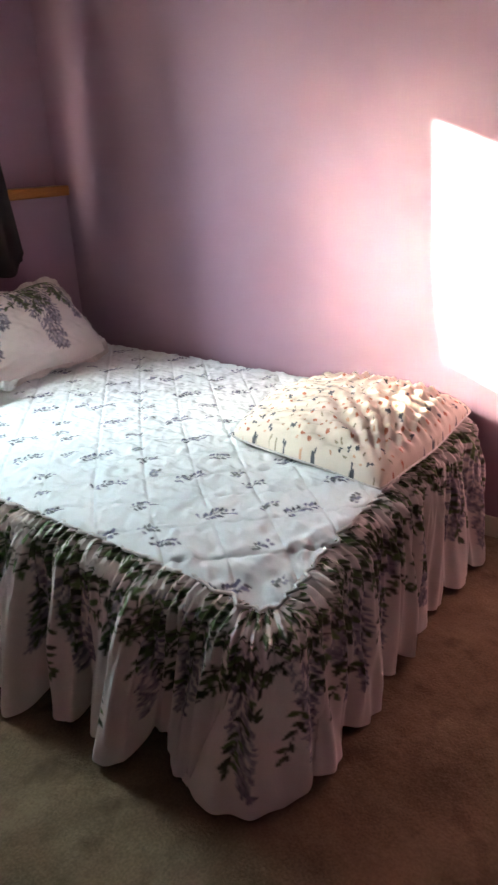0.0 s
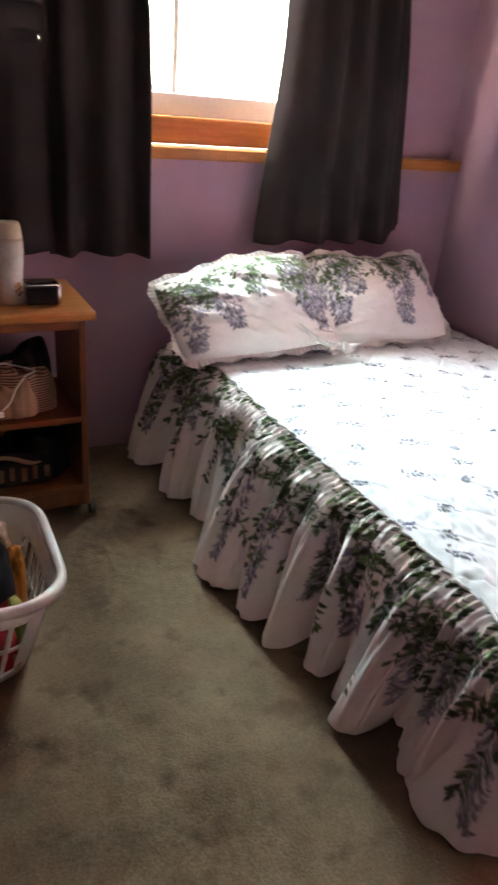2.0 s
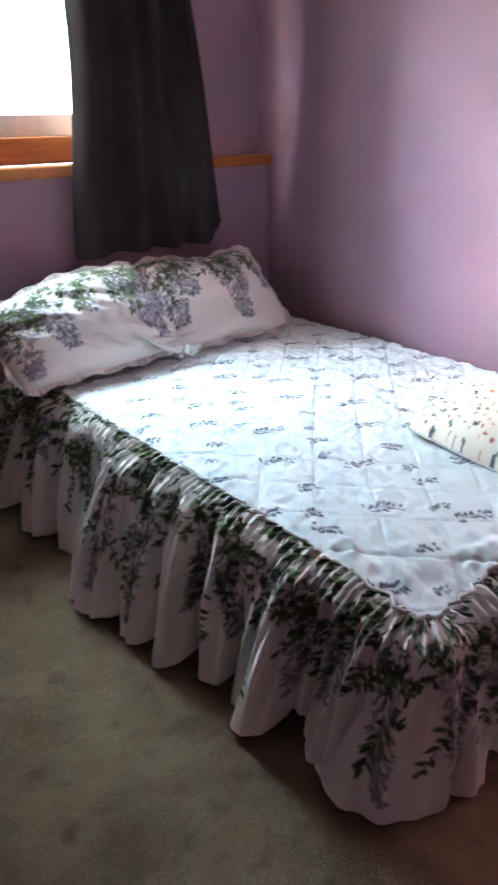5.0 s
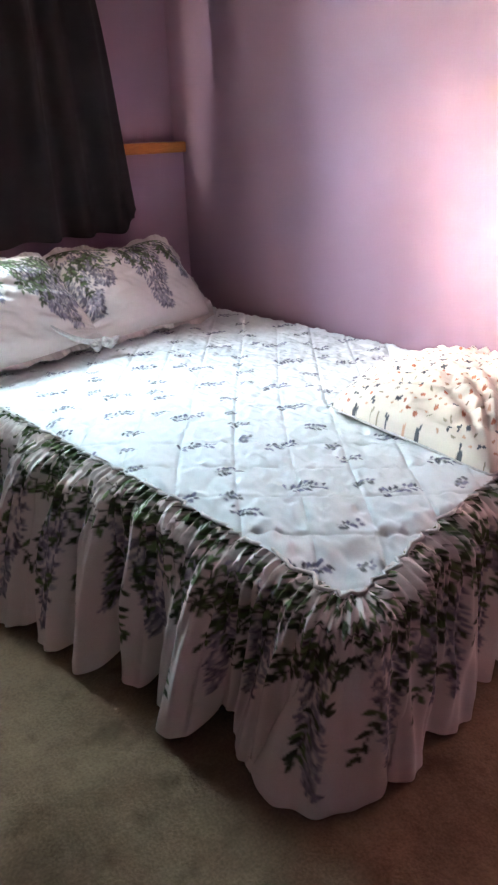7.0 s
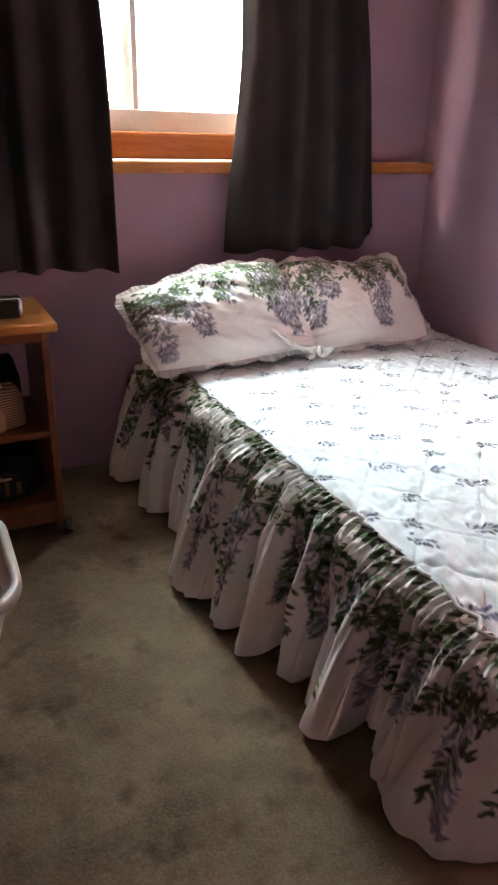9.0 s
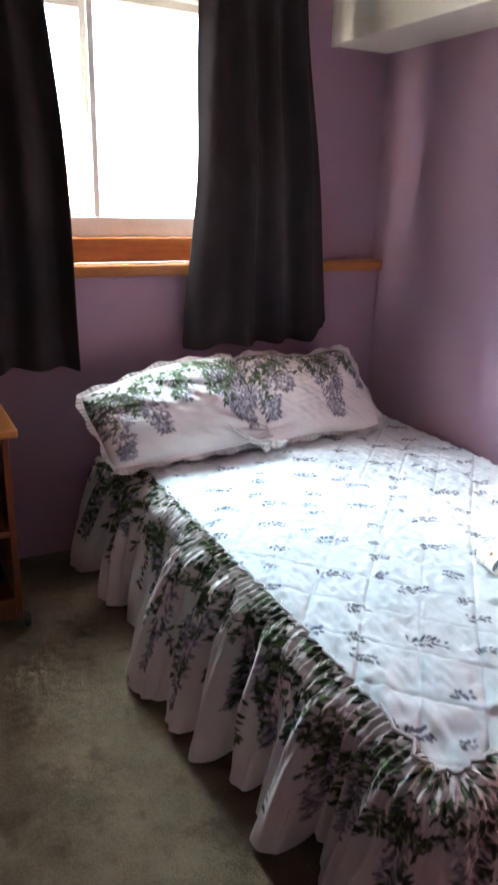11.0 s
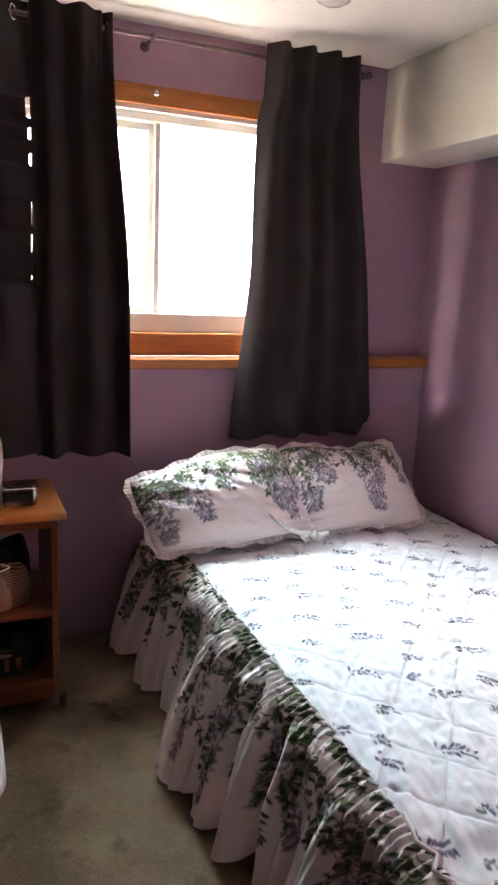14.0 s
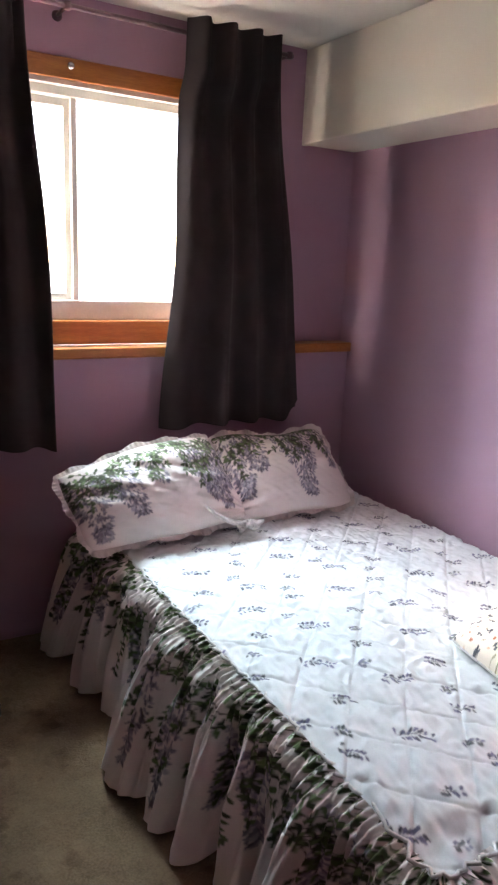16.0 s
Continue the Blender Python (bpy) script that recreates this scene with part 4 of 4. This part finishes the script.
def alarm_clock():
    a = thing("alarm_clock", (-1.855, -0.43, SZ), "small black digital clock with a silver edge", "clock")
    case = part("case", block((-1.914, -0.462, SZ), (-1.806, -0.405, SZ + 0.064), 0.014, 4), CHROME, a, "silver plastic case", True)
    part("display", block((-1.911, -0.4665, SZ + 0.004), (-1.818, -0.455, SZ + 0.060), 0.005, 2), plain("dark_display", (0.012, 0.012, 0.016), 0.15), a, "dark glossy display")
    part("snooze_bar", block((-1.89, -0.44, SZ + 0.0635), (-1.83, -0.42, SZ + 0.067), 0.0015), BLACK, case)


alarm_clock()


def wallet():
    w = thing("wallet", (-1.86, -0.30, SZ), "flat dark red-brown leather wallet lying on the nightstand", "wallet")
    lea = plain("brown_leather", (0.16, 0.05, 0.03), 0.5)
    for z, x in ((SZ, -1.955), (SZ + 0.014, -1.948)):
        part("flap", block((x, -0.345, z), (x + 0.165, -0.225, z + 0.012), 0.005, 2), lea, w)


wallet()


def bundle(name, centre, size, seed, mat, label, category, rumple=0.25, group=""):
    """A rumpled lump of cloth that lies on its support: folds over a flattened dome."""
    t = thing(name, (centre[0], centre[1], centre[2]), label, category, group)
    n, m = 46, 72
    th, ph = np.meshgrid(np.linspace(0.02, math.pi * 0.5, n), np.linspace(0, math.tau, m, endpoint=False), indexing="ij")
    fold = ripple(np.cos(ph) * 4 * np.sin(th), np.sin(ph) * 4 * np.sin(th) + 2 * np.cos(th), seed, 3)
    ridge = 1 - np.abs(ripple(np.cos(ph) * 5 * np.sin(th) + 3, np.sin(ph) * 5 * np.sin(th), seed + 3, 2))
    rr = 1 + rumple * (0.7 * fold + 0.5 * (ridge - 0.6))
    x = centre[0] + size[0] / 2 * rr * np.sin(th) ** 0.8 * np.cos(ph)
    y = centre[1] + size[1] / 2 * rr * np.sin(th) ** 0.8 * np.sin(ph)
    z = centre[2] + size[2] * np.clip(rr, 0.4, 1.6) * np.cos(th) ** 0.7
    z[-1] = centre[2]
    sheet("folds", np.stack([x, y, z], -1), mat, t, wrap=True)
    return t


def striped(name, c1, c2, scale, way="X", rough=0.85):
    mt = bpy.data.materials.new(name)
    mt.use_nodes = True
    nt, nodes, link, bsdf = links(mt)
    co, wv = nodes.new("ShaderNodeTexCoord"), nodes.new("ShaderNodeTexWave")
    wv.bands_direction = way
    wv.inputs["Scale"].default_value, wv.inputs["Distortion"].default_value, wv.inputs["Detail Scale"].default_value = scale, 1.2, 3
    link(co.outputs["Object"], wv.inputs["Vector"])
    rp = nodes.new("ShaderNodeMapRange")
    rp.inputs[1].default_value, rp.inputs[2].default_value = 0.42, 0.58
    link(wv.outputs["Fac"], rp.inputs[0])
    mix = nodes.new("ShaderNodeMix")
    mix.data_type = "RGBA"
    mix.inputs["A"].default_value, mix.inputs["B"].default_value = (*c1, 1), (*c2, 1)
    link(rp.outputs[0], mix.inputs["Factor"]), link(mix.outputs["Result"], bsdf.inputs["Base Color"])
    bsdf.inputs["Roughness"].default_value = rough
    bp, ns = nodes.new("ShaderNodeBump"), nodes.new("ShaderNodeTexNoise")
    ns.inputs["Scale"].default_value = 300
    bp.inputs["Strength"].default_value, bp.inputs["Distance"].default_value = 0.3, 0.001
    link(co.outputs["Object"], ns.inputs["Vector"]), link(ns.outputs[0], bp.inputs["Height"]), link(bp.outputs[0], bsdf.inputs["Normal"])
    return mt


TAN = stock("tan_cloth", (0.26, 0.15, 0.09), (0.42, 0.27, 0.18), 9, 260, 0.9, 0.3, 0.001)
STRIPE = striped("striped_tan_knit", (0.09, 0.05, 0.035), (0.36, 0.22, 0.14), 38, "Z")
ORANGE = striped("orange_striped_cloth", (0.42, 0.10, 0.05), (0.52, 0.30, 0.14), 22, "DIAGONAL")
STRAPS = stock("worn_tan_straps", (0.08, 0.04, 0.025), (0.24, 0.13, 0.08), 30, 200, 0.9, 0.3, 0.001)
DARK = stock("dark_cloth", (0.012, 0.012, 0.013), (0.030, 0.028, 0.028), 9, 260, 0.9, 0.3, 0.001)
CHARCOAL = stock("charcoal_nylon", (0.010, 0.011, 0.013), (0.022, 0.024, 0.028), 9, 260, 0.82, 0.2, 0.001)


def tote():
    b = thing("woven_bag", (-1.96, -0.36, 0.374), "brown and tan striped knit bag stuffed on the middle shelf", "bag")
    bundle_parts = ((-1.90, -0.33, 0.17, 0.16, 0.185, 11, DARK, "dark_lining"), (-1.945, -0.40, 0.20, 0.13, 0.145, 13, STRIPE, "striped_side"), (-1.965, -0.435, 0.15, 0.10, 0.11, 19, TAN, "tan_front"))
    for x, y, w, d, h, seed, mat, nm in bundle_parts:
        n, m = 40, 60
        th, ph = np.meshgrid(np.linspace(0.02, math.pi * 0.5, n), np.linspace(0, math.tau, m, endpoint=False), indexing="ij")
        rr = 1 + 0.16 * ripple(np.cos(ph) * 4 * np.sin(th), np.sin(ph) * 4 * np.sin(th), seed, 3)
        P = np.stack([x + w / 2 * rr * np.sin(th) ** 0.7 * np.cos(ph), y + d / 2 * rr * np.sin(th) ** 0.7 * np.sin(ph), 0.3745 + h * rr * np.cos(th) ** 0.55], -1)
        P[-1, :, 2] = 0.3745
        sheet(nm, P, mat, b, wrap=True)


tote()


def cable():
    c = thing("charger_cable", (-2.03, -0.47, 0.374), "white charging cable looped over the bag", "cable")
    pts = []
    keys = [(-2.06, -0.485, 0.378), (-2.065, -0.47, 0.45), (-2.045, -0.45, 0.515), (-2.00, -0.42, 0.535), (-1.96, -0.42, 0.53), (-1.90, -0.45, 0.518), (-1.93, -0.475, 0.512), (-1.965, -0.50, 0.48), (-1.985, -0.505, 0.44), (-2.015, -0.508, 0.415)]
    for i in range(len(keys) - 1):
        p0, p1, p2, p3 = (Vector(keys[max(0, min(len(keys) - 1, i + d))]) for d in (-1, 0, 1, 2))
        for f in np.linspace(0, 1, 7)[:-1]:
            pts.append(0.5 * (2 * p1 + (p2 - p0) * f + (2 * p0 - 5 * p1 + 4 * p2 - p3) * f * f + (3 * p1 - p0 - 3 * p2 + p3) * f**3))
    part("lead", tube(pts, 0.0024, 8), BASKET, c, "", True)
    part("plug", block((-2.034, -0.514, 0.398), (-2.006, -0.500, 0.414), 0.003), BASKET, c, "white plastic plug")


cable()
bundle("folded_scarf", (-2.19, -0.42, 0.374), (0.17, 0.14, 0.17), 23, ORANGE, "orange and tan striped scarf bundled on the middle shelf", "scarf")
bundle("red_cloth", (-2.10, -0.33, 0.374), (0.10, 0.20, 0.05), 29, stock("dull_red_cloth", (0.12, 0.02, 0.02), (0.2, 0.045, 0.035), 8, 200), "dull red cloth lying flat on the middle shelf", "cloth")
bundle("dark_clothes", (-1.90, -0.33, 0.126), (0.22, 0.22, 0.17), 31, DARK, "dark clothes crammed on the bottom shelf", "clothes")
bundle("dark_clothes", (-2.15, -0.34, 0.126), (0.30, 0.24, 0.15), 37, DARK, "dark clothes crammed on the bottom shelf", "clothes")


def belt_stack():
    g = thing("striped_bag", (-2.0, -0.44, 0.126), "dark bag with tan bands on the bottom shelf", "bag")
    part("body", block((-2.09, -0.475, 0.126), (-1.86, -0.40, 0.225), 0.02, 3), DARK, g, "", True)
    for k in range(6):
        x = -2.07 + 0.036 * k
        part("band", block((x, -0.479, 0.150 + 0.004 * (k % 3)), (x + 0.014 + 0.003 * (k % 2), -0.474, 0.205 - 0.006 * (k % 2)), 0.001), STRAPS, g)
    strap = [(-2.10 + 0.022 * k, -0.482 - 0.006 * math.sin(k), 0.232 + 0.014 * math.sin(k * 0.55)) for k in range(10)]
    part("strap", tube(strap, [0.004, 0.008, 0.009, 0.008, 0.007, 0.007, 0.008, 0.008, 0.006, 0.003], 8), TAN, g, "tan leather strap", True)


belt_stack()

# ---------------------------------------------------------------- the laundry basket
KX, KY, KA = -2.274, -1.040, radians(0)                  # its middle and turn
KW, KD, KH = 0.57, 0.46, 0.285


def loop(w, d, r, z, count=96):
    """A rounded oblong of count places at height z, round the basket's middle."""
    straight_w, straight_d = w - 2 * r, d - 2 * r
    per = 2 * straight_w + 2 * straight_d + math.tau * r
    out = []
    for k in range(count):
        s = k / count * per
        for seg, ln in (("b", straight_w), ("c0", math.pi / 2 * r), ("r", straight_d), ("c1", math.pi / 2 * r), ("t", straight_w), ("c2", math.pi / 2 * r), ("l", straight_d), ("c3", math.pi / 2 * r)):
            if s <= ln + 1e-9:
                break
            s -= ln
        hw, hd = w / 2, d / 2
        if seg == "b":
            p = (-hw + r + s, -hd)
        elif seg == "r":
            p = (hw, -hd + r + s)
        elif seg == "t":
            p = (hw - r - s, hd)
        elif seg == "l":
            p = (-hw, hd - r - s)
        else:
            q = int(seg[1])
            cxy = ((hw - r, -hd + r), (hw - r, hd - r), (-hw + r, hd - r), (-hw + r, -hd + r))[q]
            an = -math.pi / 2 + q * math.pi / 2 + s / r
            p = (cxy[0] + r * math.cos(an), cxy[1] + r * math.sin(an))
        x, y = p[0] * math.cos(KA) - p[1] * math.sin(KA), p[0] * math.sin(KA) + p[1] * math.cos(KA)
        out.append((KX + x, KY + y, z))
    return out


def laundry_basket():
    b = thing("laundry_basket", (KX, KY, 0), "white plastic laundry basket heaped with clothes", "laundry basket")
    count = 152
    at = lambda f: (KW - 0.13 * (1 - f), KD - 0.16 * (1 - f), 0.110)
    heights = [0.004, 0.030, 0.036, 0.118, 0.130, 0.212, 0.222, KH - 0.004]
    rings = [loop(*at(h / KH), h, count) for h in heights]
    bm = bmesh.new()
    vs = [[bm.verts.new(p) for p in ring] for ring in rings]
    for i in range(len(rings) - 1):
        for k in range(count):
            if i in (2, 4) and k % 4 not in (0,) and not near_corner(k, count):
                continue
            bm.faces.new((vs[i][k], vs[i][(k + 1) % count], vs[i + 1][(k + 1) % count], vs[i + 1][k]))
    wall = part("side_wall", bm, BASKET, b, "slotted white plastic sides", True)
    so = wall.modifiers.new("thick", "SOLIDIFY")
    so.thickness = 0.004
    fl = bmesh.new()
    lo = [fl.verts.new((p[0], p[1], 0.006)) for p in rings[0]]
    fl.faces.new(lo)
    ex = bmesh.ops.extrude_face_region(fl, geom=list(fl.faces))
    for v in ex["geom"]:
        if isinstance(v, bmesh.types.BMVert):
            v.co.z += 0.006
    part("floor_plate", fl, BASKET, b)
    rim = loop(KW + 0.022, KD + 0.022, 0.125, KH + 0.002, 96)
    ri = bmesh.new()
    sec = [(-0.020, -0.010), (-0.017, 0.006), (-0.006, 0.012), (0.008, 0.010), (0.016, 0.0), (0.016, -0.020), (0.012, -0.020), (0.010, -0.004), (-0.012, -0.004), (-0.016, -0.010)]
    rows = []
    for x, y, z in rim:
        out = (Vector((x - KX, y - KY, 0))).normalized()
        rows.append([ri.verts.new(Vector((x, y, z)) + out * o + Vector((0, 0, h))) for o, h in [(0.72 * o, 0.8 * h) for o, h in sec]])
    for k in range(len(rows)):
        r0, r1 = rows[k], rows[(k + 1) % len(rows)]
        for j in range(len(sec)):
            ri.faces.new((r0[j], r0[(j + 1) % len(sec)], r1[(j + 1) % len(sec)], r1[j]))
    part("rim", ri, BASKET, b, "rolled white rim", True)


def near_corner(k, count):
    w, d, c = KW - 0.17, KD - 0.17, math.pi / 2 * 0.085
    per = 2 * w + 2 * d + 4 * c
    s = k / count * per
    marks = (w, w + c, w + c + d, w + 2 * c + d, 2 * w + 2 * c + d, 2 * w + 3 * c + d, 2 * w + 3 * c + 2 * d, per)
    return any(a - 0.002 < s < b - 0.002 for a, b in zip(marks[::2], marks[1::2]))


laundry_basket()
FLORAL = stock("floral_cream_cloth", (0.16, 0.08, 0.05), (0.60, 0.48, 0.38), 38, 120, 0.9, 0.2)
PINK = stock("pink_patterned_cloth", (0.42, 0.10, 0.12), (0.62, 0.42, 0.42), 30, 140, 0.9, 0.2)
RED = stock("red_cloth", (0.30, 0.02, 0.025), (0.45, 0.04, 0.04), 9, 200, 0.85, 0.2)
LIME = stock("yellow_green_cloth", (0.28, 0.29, 0.07), (0.42, 0.43, 0.14), 9, 200, 0.85, 0.2)
AMBER = stock("orange_cloth", (0.42, 0.15, 0.03), (0.55, 0.24, 0.06), 9, 200, 0.85, 0.2)
GREYC = stock("grey_green_cloth", (0.16, 0.17, 0.12), (0.30, 0.30, 0.22), 9, 200, 0.85, 0.2)


def in_basket(u, v, z):
    return (KX + u * math.cos(KA) - v * math.sin(KA), KY + u * math.sin(KA) + v * math.cos(KA), z)


wash = "clothes in the laundry basket"
bundle("clothes_heap", in_basket(-0.02, 0.0, 0.02), (0.40, 0.32, 0.15), 41, GREYC, "grey-green clothes at the bottom of the basket", "clothes", 0.12, wash)
bundle("red_garment", in_basket(0.10, -0.085, 0.04), (0.22, 0.14, 0.15), 43, RED, "red garment pressed against the basket slots", "clothes", 0.15, wash)
bundle("lime_garment", in_basket(0.165, -0.06, 0.03), (0.11, 0.16, 0.14), 47, LIME, "yellow-green garment in the basket corner", "clothes", 0.15, wash)
bundle("dark_jacket", in_basket(-0.005, -0.030, 0.12), (0.41, 0.32, 0.275), 53, CHARCOAL, "charcoal jacket heaped on top of the washing", "jacket", 0.20, wash)
jacket = [ob for ob in bpy.data.objects if ob.name == "dark_jacket"][0]
arm = [Vector(in_basket(-0.10 + 0.034 * k, -0.065 + 0.006 * k + 0.010 * math.sin(k * 1.1), 0.345 - 0.0040 * (k - 3) ** 2)) for k in range(9)]
part("sleeve", tube(arm, [0.030, 0.042, 0.046, 0.047, 0.047, 0.046, 0.044, 0.040, 0.028], 18), CHARCOAL, jacket, "folded charcoal sleeve", True)
bundle("floral_garment", in_basket(0.145, 0.115, 0.12), (0.16, 0.16, 0.20), 59, FLORAL, "cream garment with brown flowers tucked in the basket", "clothes", 0.2, wash)
bundle("orange_garment", in_basket(0.195, 0.03, 0.10), (0.08, 0.12, 0.16), 67, AMBER, "orange garment tucked in the basket", "clothes", 0.2, wash)
bundle("pink_garment", in_basket(-0.01, 0.165, 0.13), (0.30, 0.12, 0.18), 71, PINK, "pink patterned garment at the back of the basket", "clothes", 0.2, wash)

# ---------------------------------------------------------------- clothes piled by the basket
PLAID = striped("dark_plaid_cloth", (0.010, 0.008, 0.014), (0.030, 0.013, 0.030), 16, "Z")
NAVY = stock("navy_cloth", (0.010, 0.014, 0.030), (0.025, 0.034, 0.065), 9, 260, 0.9, 0.2)
OLIVE = stock("dark_olive_cloth", (0.02, 0.021, 0.014), (0.042, 0.04, 0.028), 9, 260, 0.9, 0.2)
bundle("plaid_coat", (-2.46, -1.69, 0.0), (0.42, 0.34, 0.46), 83, PLAID, "dark plaid coat in a pile on the carpet", "coat", 0.14)


def sleeve():
    g = thing("black_hoodie", (-2.29, -1.61, 0.0), "black hooded top with one sleeve hanging down the pile", "hoodie")
    n, m = 60, 36
    t, ph = np.meshgrid(np.linspace(0, 1, n), np.linspace(0, math.tau, m, endpoint=False), indexing="ij")
    cx = -2.35 + 0.105 * smooth01(t * 1.4) + 0.012 * np.sin(6 * t)
    cy = -1.61 - 0.05 * t
    cz = 0.44 - 0.40 * t
    r = 0.033 + 0.006 * np.sin(11 * t) + 0.006 * ripple(t * 26, np.cos(ph) * 2, 91, 2)
    r = r * np.clip((1 - t) / 0.05, 0.2, 1) ** 0.5
    P = np.stack([cx + r * np.cos(ph), cy + r * np.sin(ph), cz + 0.3 * r * np.cos(ph)], -1)
    sheet("sleeve", P, DARK, g, wrap=True)
    n, m = 40, 60
    th, ph = np.meshgrid(np.linspace(0.02, math.pi * 0.55, n), np.linspace(0, math.tau, m, endpoint=False), indexing="ij")
    rr = 1 + 0.15 * ripple(np.cos(ph) * 4 * np.sin(th), np.sin(ph) * 4 * np.sin(th), 93, 3)
    P = np.stack([-2.44 + 0.17 * rr * np.sin(th) * np.cos(ph), -1.59 + 0.13 * rr * np.sin(th) * np.sin(ph), 0.34 + 0.15 * rr * np.cos(th)], -1)
    sheet("torso", P, NAVY, g, wrap=True)


sleeve()
bundle("olive_cap", (-2.355, -1.53, 0.40), (0.20, 0.18, 0.15), 97, OLIVE, "dark olive cap lying on the pile of clothes", "cap", 0.1)
